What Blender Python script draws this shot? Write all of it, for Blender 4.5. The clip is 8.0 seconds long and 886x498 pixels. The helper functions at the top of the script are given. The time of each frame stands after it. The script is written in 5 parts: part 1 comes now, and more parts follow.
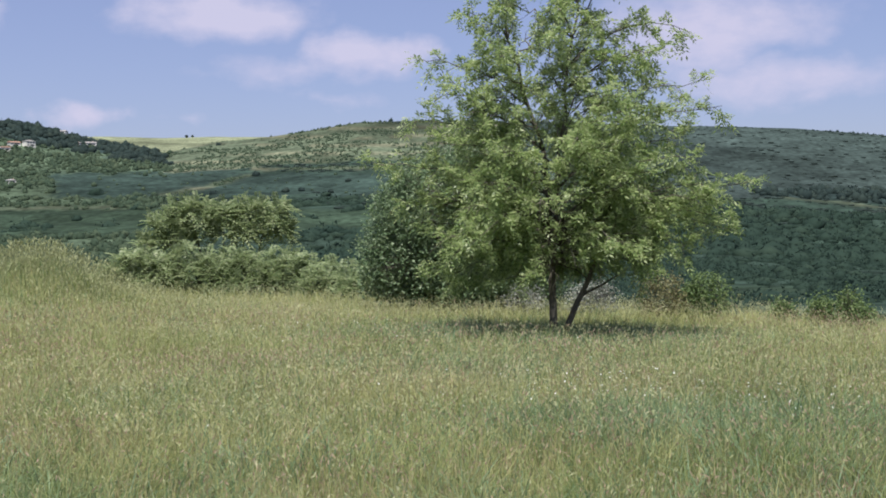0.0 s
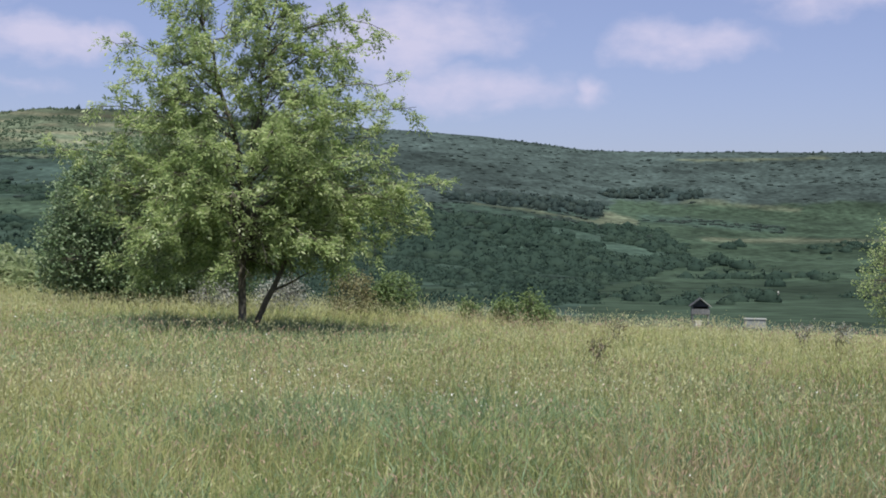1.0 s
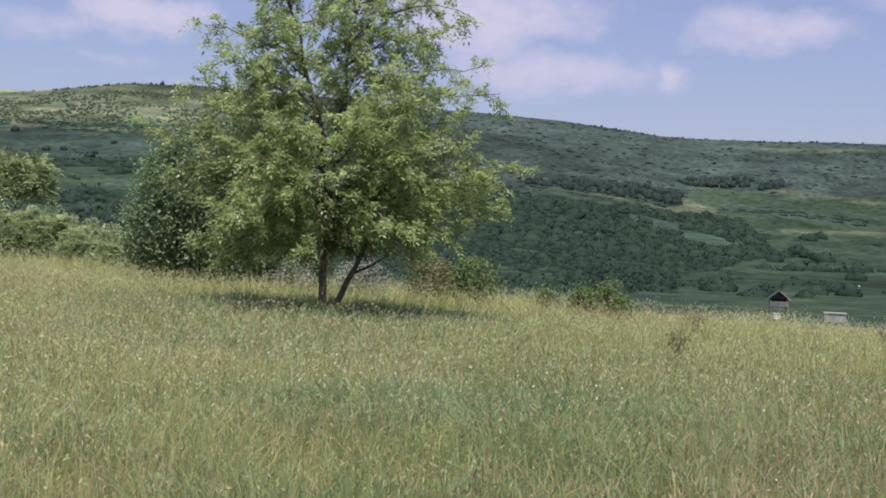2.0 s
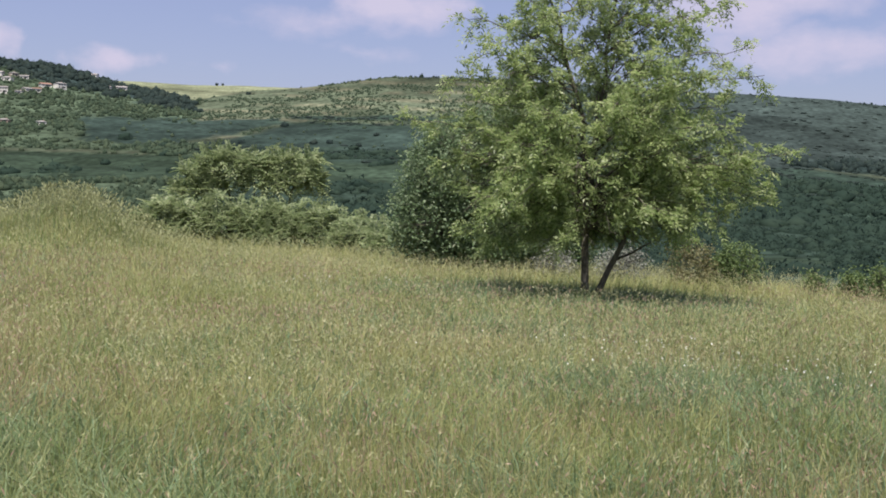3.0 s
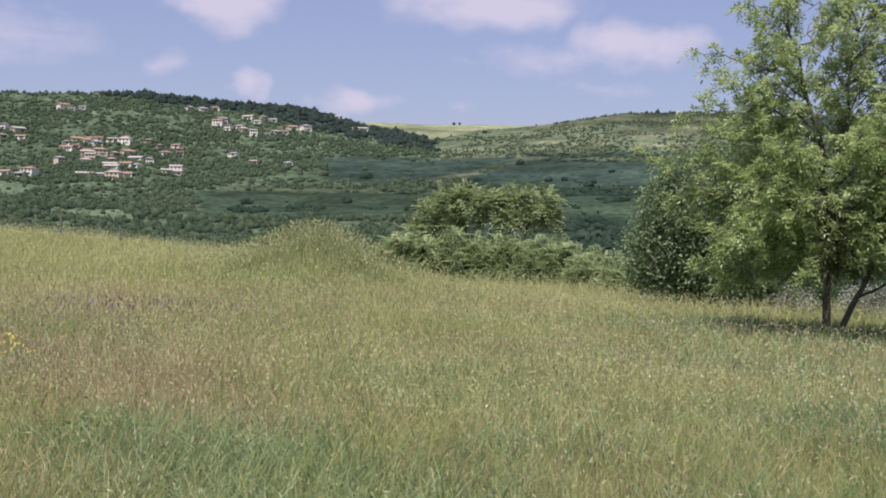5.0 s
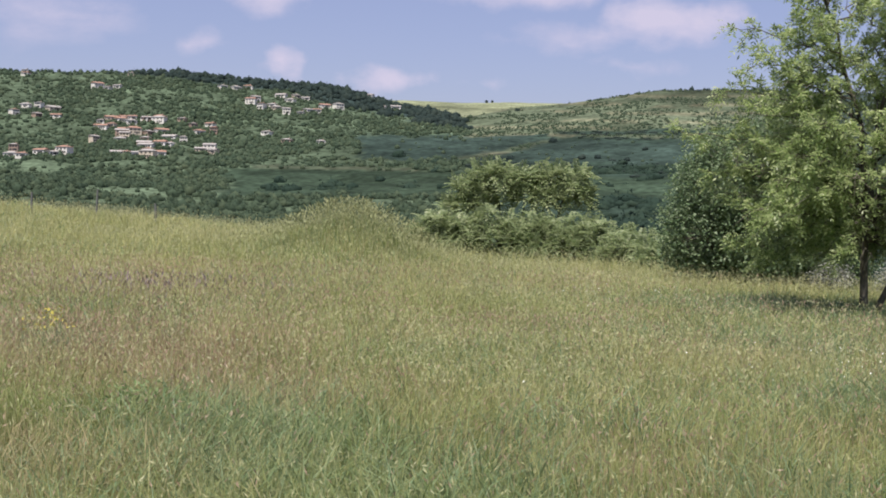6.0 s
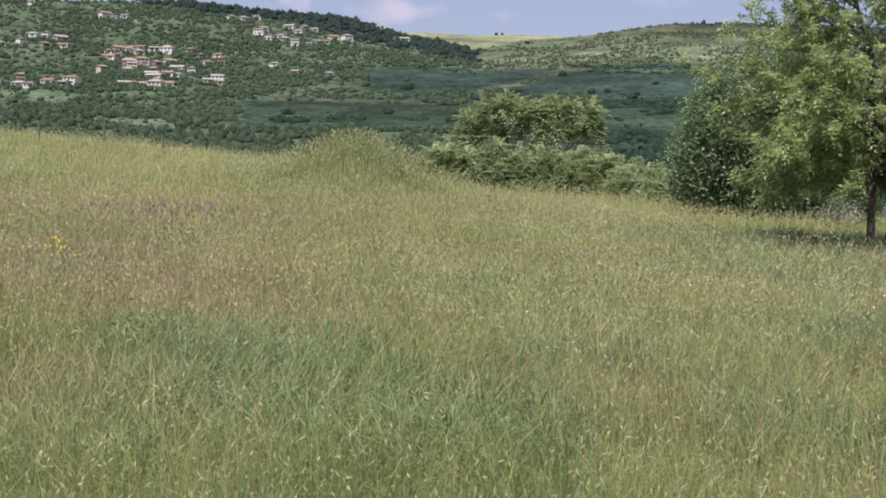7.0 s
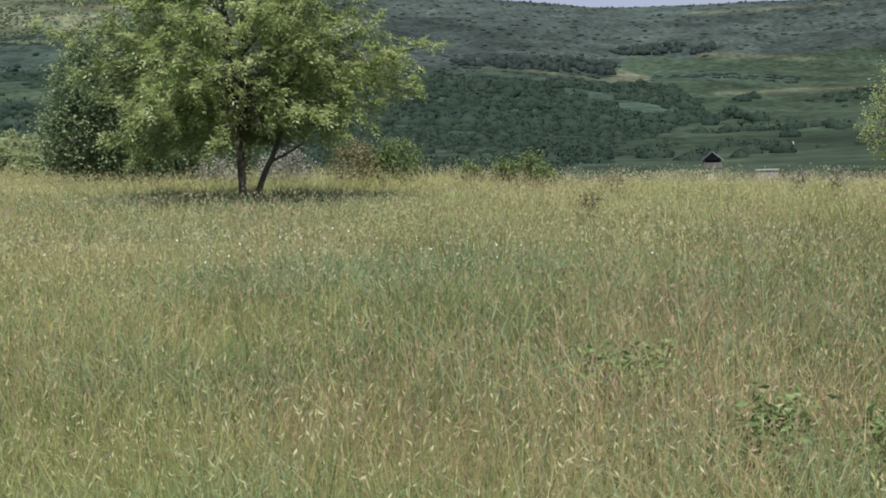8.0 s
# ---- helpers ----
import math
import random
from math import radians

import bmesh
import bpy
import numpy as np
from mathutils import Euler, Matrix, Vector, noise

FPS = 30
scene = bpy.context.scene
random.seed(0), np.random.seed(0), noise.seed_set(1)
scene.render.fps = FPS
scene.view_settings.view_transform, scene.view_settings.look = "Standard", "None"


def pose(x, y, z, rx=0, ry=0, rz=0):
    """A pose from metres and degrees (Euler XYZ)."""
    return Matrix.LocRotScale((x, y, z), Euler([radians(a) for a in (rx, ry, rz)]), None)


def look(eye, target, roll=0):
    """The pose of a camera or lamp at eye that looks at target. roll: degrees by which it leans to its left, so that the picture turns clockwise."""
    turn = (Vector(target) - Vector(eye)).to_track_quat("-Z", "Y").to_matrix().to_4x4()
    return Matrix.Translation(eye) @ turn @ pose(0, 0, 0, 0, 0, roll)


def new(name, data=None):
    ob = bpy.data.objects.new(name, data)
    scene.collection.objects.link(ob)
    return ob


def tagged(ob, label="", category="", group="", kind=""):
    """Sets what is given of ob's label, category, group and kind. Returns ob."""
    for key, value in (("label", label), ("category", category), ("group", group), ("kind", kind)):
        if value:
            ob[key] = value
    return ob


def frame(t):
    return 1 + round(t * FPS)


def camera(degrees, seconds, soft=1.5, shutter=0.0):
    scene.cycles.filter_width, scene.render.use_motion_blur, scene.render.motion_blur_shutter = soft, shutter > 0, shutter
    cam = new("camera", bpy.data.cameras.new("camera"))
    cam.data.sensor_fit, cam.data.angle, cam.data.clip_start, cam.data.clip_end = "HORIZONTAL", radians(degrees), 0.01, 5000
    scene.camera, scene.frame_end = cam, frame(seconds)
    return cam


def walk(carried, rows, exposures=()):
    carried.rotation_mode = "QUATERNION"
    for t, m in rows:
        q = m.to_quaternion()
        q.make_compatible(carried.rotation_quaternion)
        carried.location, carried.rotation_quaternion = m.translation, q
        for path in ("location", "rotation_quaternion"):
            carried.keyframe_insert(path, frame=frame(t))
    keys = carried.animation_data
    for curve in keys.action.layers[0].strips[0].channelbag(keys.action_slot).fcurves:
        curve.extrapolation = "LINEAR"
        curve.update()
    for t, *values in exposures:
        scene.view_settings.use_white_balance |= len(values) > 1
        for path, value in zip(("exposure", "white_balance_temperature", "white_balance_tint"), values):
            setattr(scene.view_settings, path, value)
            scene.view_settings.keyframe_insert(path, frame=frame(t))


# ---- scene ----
EYE = 1.55
cam = camera(38.37, 8.0, soft=1.85)
# seconds; metres from the first eye; yaw, pitch, roll in degrees
ROWS = [
    (0.0, 0.002, 0.002, 0.001, -0.000, 0.000, 1.000),
    (0.3, -0.014, 0.098, -0.040, -4.250, -0.390, 1.400),
    (0.5, -0.020, 0.158, -0.062, -6.983, -0.691, 1.193),
    (0.6, -0.012, 0.183, -0.060, -8.250, -1.190, 1.046),
    (0.8, 0.011, 0.226, -0.046, -11.009, -0.930, -0.172),
    (1.0, 0.035, 0.266, -0.033, -13.797, -0.119, -0.645),
    (1.2, 0.034, 0.286, -0.036, -15.234, -0.286, -0.549),
    (2.3, -0.060, 0.209, 0.034, -6.638, -1.327, -0.809),
    (2.5, -0.055, 0.176, 0.032, -4.006, -1.307, 0.874),
    (2.7, -0.092, 0.112, 0.030, -2.786, -1.283, -0.170),
    (3.0, -0.134, 0.012, 0.027, 1.146, -1.911, -1.263),
    (3.3, -0.116, -0.046, 0.023, 5.554, -1.589, -1.977),
    (3.5, -0.111, -0.079, 0.021, 7.646, -1.006, -0.169),
    (3.8, -0.102, -0.106, 0.022, 7.444, -0.822, -1.104),
    (4.0, -0.096, -0.124, 0.023, 7.084, -0.203, -0.918),
    (4.2, -0.104, -0.152, 0.021, 6.790, 0.240, -1.050),
    (4.3, -0.109, -0.167, 0.019, 6.871, 0.307, -1.179),
    (4.5, -0.118, -0.196, 0.017, 8.260, -0.192, -1.286),
    (4.7, -0.112, -0.223, 0.014, 10.836, -0.162, -1.005),
    (5.8, -0.101, -0.237, 0.002, 12.458, -1.629, -1.168),
    (6.0, -0.133, -0.234, -0.006, 13.147, -1.486, -1.135),
    (6.3, -0.132, -0.238, -0.016, 14.863, -1.687, -0.757),
    (6.5, -0.131, -0.240, -0.022, 15.607, -2.153, -1.205),
    (6.8, -0.117, -0.237, -0.025, 15.492, -3.134, 0.047),
    (7.0, -0.108, -0.235, -0.027, 13.531, -4.487, -1.556),
    (7.2, -0.071, -0.216, -0.041, 12.225, -5.036, 1.387),
    (7.3, -0.030, -0.206, -0.040, 10.719, -4.934, 2.316),
    (7.5, 0.060, -0.182, -0.037, 4.889, -4.464, 3.056),
    (7.7, 0.169, -0.141, -0.057, -2.850, -4.231, 2.906),
    (7.8, 0.189, -0.071, -0.079, -6.929, -4.518, 3.494),
    (8.0, 0.265, -0.000, -0.106, -13.226, -6.068, 2.188),
]
walk(cam, [(t, pose(x, y, EYE + z, 90 + pitch, roll, yaw)) for t, x, y, z, yaw, pitch, roll in ROWS],
     exposures=[(0.0, 0.56, 6250, 8), (1.2, 0.56, 6250, 8), (2.5, 0.54, 6500, 11), (6.5, 0.57, 6550, 11), (7.5, 0.55, 6550, 10), (8.0, 0.52, 6550, 10)])

# ---- sky, sun, exposure ----
SUN_TO = Vector((-0.05, -0.40, 0.915)).normalized()
sun_el = math.asin(SUN_TO.z)
sun_az = math.atan2(SUN_TO.x, SUN_TO.y)

# clouds: azimuth, elevation, half width, half height in degrees, density
CLOUDS = [
    (-9.7, 10.5, 4.4, 1.3, 1.0), (-3.3, 8.7, 2.5, 1.1, 0.95), (-5.5, 7.9, 4.6, 0.8, 0.6), (-5.2, 6.6, 2.0, 0.45, 0.5),
    (12.0, 9.6, 5.0, 2.0, 0.9), (14.5, 7.1, 4.6, 1.2, 0.8), (24.3, 8.9, 3.2, 1.2, 0.85), (20.4, 6.95, 1.1, 0.7, 0.62),
    (-20.2, 6.8, 1.2, 0.8, 0.85), (-15.6, 6.0, 1.5, 0.55, 0.75), (-23.9, 7.3, 1.2, 0.6, 0.55), (-11.5, 6.0, 1.4, 0.4, 0.45),
    (-21.6, 10.1, 2.4, 1.2, 0.9), (-30.0, 8.4, 4.0, 1.6, 0.5), (30.5, 10.8, 4.0, 1.0, 0.65),
]


def build_world():
    w = bpy.data.worlds.new("sky")
    w.use_nodes = True
    scene.world = w
    nt = w.node_tree
    nt.nodes.clear()
    N, L = nt.nodes.new, nt.links.new

    def mth(op, a, b=None, clamp=False):
        n = N("ShaderNodeMath")
        n.operation, n.use_clamp = op, clamp
        for i, v in enumerate((a, b)):
            if v is None:
                continue
            if isinstance(v, (int, float)):
                n.inputs[i].default_value = v
            else:
                L(v, n.inputs[i])
        return n.outputs[0]

    sky = N("ShaderNodeTexSky")
    sky.sky_type, sky.sun_disc = "NISHITA", False
    sky.sun_elevation, sky.sun_rotation = sun_el, sun_az
    sky.air_density, sky.dust_density, sky.ozone_density = 1.0, 1.2, 2.0
    tc = N("ShaderNodeTexCoord")
    sep = N("ShaderNodeSeparateXYZ")
    L(tc.outputs["Generated"], sep.inputs[0])
    x, y, z = sep.outputs
    az = mth("MULTIPLY", mth("ARCTAN2", x, y), 57.2958)
    el = mth("MULTIPLY", mth("ARCSINE", z), 57.2958)
    nz3 = N("ShaderNodeTexNoise")
    nz3.inputs["Scale"].default_value, nz3.inputs["Detail"].default_value = 22.0, 5.0
    L(tc.outputs["Generated"], nz3.inputs["Vector"])
    sw = N("ShaderNodeSeparateColor")
    L(nz3.outputs["Color"], sw.inputs[0])
    az = mth("ADD", az, mth("MULTIPLY", mth("SUBTRACT", sw.outputs[0], 0.5), 5.0))
    el = mth("ADD", el, mth("MULTIPLY", mth("SUBTRACT", sw.outputs[1], 0.5), 2.0))
    nz = N("ShaderNodeTexNoise")
    nz.inputs["Scale"].default_value, nz.inputs["Detail"].default_value, nz.inputs["Roughness"].default_value = 16.0, 7.0, 0.6
    mp = N("ShaderNodeMapping")
    mp.inputs["Scale"].default_value = (1.0, 1.0, 2.2)
    L(tc.outputs["Generated"], mp.inputs["Vector"])
    L(mp.outputs[0], nz.inputs["Vector"])
    nf = nz.outputs["Fac"]
    total = None
    for a0, e0, wa, we, den in CLOUDS:
        da = mth("DIVIDE", mth("SUBTRACT", az, a0), wa * 1.3)
        de = mth("DIVIDE", mth("SUBTRACT", el, e0), we * 1.3)
        g = mth("SUBTRACT", 1.0, mth("SQRT", mth("ADD", mth("MULTIPLY", da, da), mth("MULTIPLY", de, de))), clamp=True)
        g = mth("MULTIPLY", mth("POWER", g, 0.7), den)
        total = g if total is None else mth("MAXIMUM", total, g)
    # broken cloud over the unseen rest of the sky, thickened to add fill light
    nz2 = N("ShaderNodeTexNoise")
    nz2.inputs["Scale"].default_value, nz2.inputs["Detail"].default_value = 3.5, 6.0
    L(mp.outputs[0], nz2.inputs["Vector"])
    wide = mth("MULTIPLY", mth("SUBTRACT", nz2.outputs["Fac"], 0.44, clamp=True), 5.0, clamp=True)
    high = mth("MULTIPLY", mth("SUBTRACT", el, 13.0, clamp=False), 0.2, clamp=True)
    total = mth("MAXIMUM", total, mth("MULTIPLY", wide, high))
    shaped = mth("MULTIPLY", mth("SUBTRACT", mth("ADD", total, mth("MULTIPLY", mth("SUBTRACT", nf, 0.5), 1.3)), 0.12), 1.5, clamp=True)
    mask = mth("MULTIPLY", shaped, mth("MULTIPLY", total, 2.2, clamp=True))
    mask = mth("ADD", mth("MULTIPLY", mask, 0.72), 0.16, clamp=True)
    mix = N("ShaderNodeMixRGB")
    L(mask, mix.inputs["Fac"])
    tint = N("ShaderNodeMixRGB")
    tint.blend_type = "MULTIPLY"
    tint.inputs["Fac"].default_value = 1.0
    tint.inputs["Color2"].default_value = (0.97, 0.90, 1.12, 1)
    L(sky.outputs[0], tint.inputs["Color1"])
    L(tint.outputs[0], mix.inputs["Color1"])
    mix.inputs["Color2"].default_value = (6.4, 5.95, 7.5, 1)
    bg = N("ShaderNodeBackground")
    L(mix.outputs[0], bg.inputs["Color"])
    bg.inputs["Strength"].default_value = 0.072
    out = N("ShaderNodeOutputWorld")
    L(bg.outputs[0], out.inputs["Surface"])


build_world()
sun = new("sun", bpy.data.lights.new("sun", "SUN"))
sun.data.energy, sun.data.angle, sun.data.color = 4.7, radians(0.6), (1.0, 0.95, 0.86)
sun.matrix_world = look((0, 0, 60), Vector((0, 0, 60)) - SUN_TO)


# ---- materials ----
def material(name, colours, scale=3.0, rough=0.8, bump=0.3, island=0.0, detail_scale=None, through_light=0.0, metal=0.0, stretch=(1, 1, 1), spec=0.3, coord="position", alpha_pos=None):
    """Procedural surface: a ramp of colours driven by noise at two scales, and by each piece's own random."""
    m = bpy.data.materials.new(name)
    m.use_nodes = True
    nt = m.node_tree
    nt.nodes.clear()
    N, L = nt.nodes.new, nt.links.new
    b = N("ShaderNodeBsdfPrincipled")
    out = N("ShaderNodeOutputMaterial")
    geo = N("ShaderNodeNewGeometry")
    if coord == "position":
        vec = geo.outputs["Position"]
    else:
        vec = N("ShaderNodeTexCoord").outputs["Object"]
    mp = N("ShaderNodeMapping")
    mp.inputs["Scale"].default_value = stretch
    L(vec, mp.inputs["Vector"])
    n1, n2 = N("ShaderNodeTexNoise"), N("ShaderNodeTexNoise")
    n1.inputs["Scale"].default_value, n1.inputs["Detail"].default_value = scale, 5.0
    n2.inputs["Scale"].default_value, n2.inputs["Detail"].default_value = detail_scale or scale * 9, 3.0
    L(mp.outputs[0], n1.inputs["Vector"])
    L(mp.outputs[0], n2.inputs["Vector"])

    def mth(op, a, c):
        n = N("ShaderNodeMath")
        n.operation = op
        for i, v in enumerate((a, c)):
            if isinstance(v, (int, float)):
                n.inputs[i].default_value = v
            else:
                L(v, n.inputs[i])
        return n.outputs[0]

    fac = mth("ADD", mth("MULTIPLY", n1.outputs["Fac"], 0.62), mth("MULTIPLY", n2.outputs["Fac"], 0.38))
    fac = mth("ADD", mth("MULTIPLY", mth("SUBTRACT", fac, 0.5), 2.1), 0.5)
    if island:
        fac = mth("ADD", mth("MULTIPLY", fac, 1 - island), mth("MULTIPLY", geo.outputs["Random Per Island"], island))
    ramp = N("ShaderNodeValToRGB")
    els = ramp.color_ramp.elements
    while len(els) < len(colours):
        els.new(0.5)
    for i, c in enumerate(colours):
        els[i].position = i / (len(colours) - 1)
        els[i].color = (*c, 1)
    L(fac, ramp.inputs["Fac"])
    L(ramp.outputs["Color"], b.inputs["Base Color"])
    b.inputs["Roughness"].default_value = rough
    b.inputs["Metallic"].default_value = metal
    b.inputs["Specular IOR Level"].default_value = spec
    if bump:
        bp = N("ShaderNodeBump")
        bp.inputs["Strength"].default_value, bp.inputs["Distance"].default_value = bump, 0.02
        L(n2.outputs["Fac"], bp.inputs["Height"])
        L(bp.outputs[0], b.inputs["Normal"])
    if through_light:
        tr = N("ShaderNodeBsdfTranslucent")
        L(ramp.outputs["Color"], tr.inputs["Color"])
        mx = N("ShaderNodeMixShader")
        mx.inputs["Fac"].default_value = through_light
        L(b.outputs[0], mx.inputs[1])
        L(tr.outputs[0], mx.inputs[2])
        L(mx.outputs[0], out.inputs["Surface"])
    else:
        L(b.outputs[0], out.inputs["Surface"])
    return m


# thatch colour includes the shade low down between the blades
M_SOIL = material("meadow_thatch", [(0.075, 0.095, 0.03), (0.12, 0.13, 0.048), (0.17, 0.16, 0.07)], 0.6, bump=0.6, detail_scale=30)
M_GRASS = material("meadow_blades", [(0.11, 0.185, 0.055), (0.215, 0.285, 0.098), (0.35, 0.38, 0.165), (0.47, 0.46, 0.25)], 0.5, 0.5, 0, island=0.3, detail_scale=2.6, through_light=0.5)
M_OLIVE = material("dull_olive_blades", [(0.085, 0.115, 0.035), (0.15, 0.175, 0.06), (0.24, 0.25, 0.10), (0.33, 0.315, 0.155)], 0.5, 0.5, 0, island=0.35, detail_scale=2.6, through_light=0.45)
M_GREEN = material("green_blades", [(0.095, 0.17, 0.082), (0.18, 0.268, 0.14), (0.31, 0.395, 0.25)], 0.6, 0.5, 0, island=0.5, detail_scale=2.6, through_light=0.4)
M_BLUE = material("bluish_coarse_blades", [(0.10, 0.155, 0.065), (0.17, 0.235, 0.105), (0.31, 0.37, 0.21)], 0.6, 0.45, 0, island=0.65, detail_scale=2.6, through_light=0.35)
M_SEED = material("dry_seed_heads", [(0.35, 0.355, 0.175), (0.50, 0.50, 0.28), (0.69, 0.675, 0.45)], 0.3, 0.6, 0, island=0.4, detail_scale=2.0, through_light=0.5)
M_OATS = material("green_oat_ears", [(0.24, 0.27, 0.12), (0.36, 0.38, 0.20), (0.50, 0.50, 0.31)], 0.5, 0.6, 0, island=0.6, detail_scale=2.0, through_light=0.35)
M_RIPE = material("ripe_straw_blades", [(0.225, 0.265, 0.09), (0.355, 0.37, 0.15), (0.485, 0.47, 0.22), (0.60, 0.56, 0.30)], 0.4, 0.55, 0, island=0.25, detail_scale=2.0, through_light=0.5)
M_TAN = material("pinkish_tan_blades", [(0.20, 0.185, 0.08), (0.32, 0.275, 0.14), (0.43, 0.36, 0.21), (0.54, 0.46, 0.30)], 0.5, 0.55, 0, island=0.35, detail_scale=2.0, through_light=0.4)
M_RED = material("reddish_sorrel", [(0.27, 0.185, 0.13), (0.40, 0.28, 0.21), (0.51, 0.40, 0.31)], 0.5, 0.6, 0, island=0.5, detail_scale=2.0, through_light=0.35)
M_HERB = material("herb_leaves", [(0.10, 0.17, 0.06), (0.16, 0.24, 0.09), (0.24, 0.31, 0.14)], 3, 0.55, 0, island=0.6, through_light=0.3)
M_WHITE = material("white_petals", [(0.7, 0.7, 0.66), (0.85, 0.85, 0.8)], 5, 0.6, 0, island=0.5, through_light=0.2)
M_YELLOW = material("yellow_petals", [(0.36, 0.32, 0.05), (0.55, 0.47, 0.09)], 5, 0.6, 0, island=0.5, through_light=0.2)
M_PURPLE = material("purple_flower_spikes", [(0.15, 0.11, 0.14), (0.25, 0.20, 0.24)], 5, 0.6, 0, island=0.5)

M_LEAF = material("tree_leaves", [(0.14, 0.21, 0.075), (0.235, 0.32, 0.12), (0.39, 0.465, 0.205), (0.64, 0.68, 0.42)], 0.9, 0.42, 0, island=0.65, detail_scale=3.0, through_light=0.58, spec=0.5)
M_LEAF_SHRUB = material("shrub_leaves", [(0.08, 0.13, 0.045), (0.13, 0.19, 0.07), (0.22, 0.28, 0.11)], 1.5, 0.5, 0, island=0.6, detail_scale=4.0, through_light=0.35)
M_LEAF_DARK = material("pear_leaves", [(0.105, 0.165, 0.08), (0.155, 0.225, 0.115), (0.31, 0.37, 0.235)], 1.2, 0.5, 0, island=0.7, detail_scale=3.0, through_light=0.4, spec=0.3)
M_LEAF_PINNATE = material("pinnate_leaves", [(0.13, 0.185, 0.085), (0.25, 0.31, 0.15), (0.46, 0.50, 0.30)], 0.8, 0.45, 0, island=0.65, detail_scale=3.0, through_light=0.5)
M_LEAF_GREY = material("silvery_leaves", [(0.15, 0.17, 0.13), (0.25, 0.26, 0.22), (0.40, 0.40, 0.36)], 1.5, 0.6, 0, island=0.7, detail_scale=4.0, through_light=0.2)
M_LEAF_RED = material("reddish_shrub_leaves", [(0.12, 0.14, 0.06), (0.19, 0.18, 0.085), (0.27, 0.24, 0.12)], 1.2, 0.5, 0, island=0.6, detail_scale=4.0, through_light=0.3)
M_BARK = material("grey_brown_bark", [(0.05, 0.046, 0.037), (0.095, 0.085, 0.066), (0.16, 0.145, 0.12)], 6, 0.9, 0.9, detail_scale=40, stretch=(1, 1, 0.25))
# blue-grey of distant haze is mixed into these two crown colours
M_WOODS = material("far_tree_crowns_hazed", [(0.028, 0.043, 0.042), (0.037, 0.055, 0.050), (0.052, 0.070, 0.058)], 0.02, 0.8, 0, island=0.6, detail_scale=0.2, through_light=0.35, spec=0.03)
M_CANOPY = material("ridge_woods_canopy_hazed", [(0.042, 0.059, 0.054), (0.052, 0.071, 0.064), (0.066, 0.086, 0.072)], 0.01, 0.8, 0, island=0.3, detail_scale=0.1, through_light=0.4, spec=0.02)
M_SHRUBS = material("hillside_shrub_crowns", [(0.046, 0.072, 0.050), (0.066, 0.096, 0.062), (0.104, 0.132, 0.080)], 0.02, 0.8, 0, island=0.6, detail_scale=0.2, through_light=0.35, spec=0.03)
# a cloud's shadow over the valley is put into this dark bluish green
M_HEDGE = material("valley_bush_crowns_cloud_shaded", [(0.024, 0.043, 0.034), (0.034, 0.057, 0.043), (0.052, 0.079, 0.054)], 0.014, 0.75, 0, island=0.35, detail_scale=0.15, through_light=0.35, spec=0.03)

M_PLASTER = material("whitewashed_plaster", [(0.55, 0.50, 0.44), (0.72, 0.69, 0.63), (0.80, 0.78, 0.74)], 0.3, 0.9, 0.1, coord="object")
M_CREAM = material("cream_plaster", [(0.45, 0.37, 0.28), (0.58, 0.50, 0.40), (0.66, 0.58, 0.48)], 0.3, 0.9, 0.1, coord="object")
M_BRICK = material("bare_brick_wall", [(0.26, 0.18, 0.14), (0.34, 0.25, 0.20), (0.42, 0.32, 0.27)], 0.5, 0.9, 0.2, coord="object")
M_ROOF = material("clay_roof_tiles", [(0.20, 0.12, 0.09), (0.28, 0.165, 0.125), (0.36, 0.23, 0.18)], 0.5, 0.85, 0.3, coord="object")
M_ROOF_GREY = material("weathered_grey_and_lit_roof", [(0.20, 0.19, 0.18), (0.30, 0.28, 0.27), (0.4, 0.38, 0.36)], 0.5, 0.85, 0.3, coord="object")
M_GLASS = material("dark_window_glass", [(0.02, 0.025, 0.03), (0.04, 0.045, 0.05)], 0.5, 0.12, 0, coord="object", spec=0.6)
M_WOOD = material("weathered_grey_boards", [(0.075, 0.078, 0.078), (0.13, 0.133, 0.13), (0.21, 0.21, 0.205)], 2, 0.85, 0.4, coord="object", detail_scale=25, stretch=(1, 1, 0.15))
M_WOOD_DARK = material("dark_boards_and_gable_shade", [(0.026, 0.027, 0.03), (0.045, 0.046, 0.05), (0.07, 0.07, 0.075)], 2, 0.85, 0.4, coord="object", detail_scale=25)
M_CONCRETE = material("pale_concrete", [(0.16, 0.17, 0.16), (0.24, 0.25, 0.23), (0.32, 0.32, 0.29)], 1.5, 0.9, 0.3, coord="object")


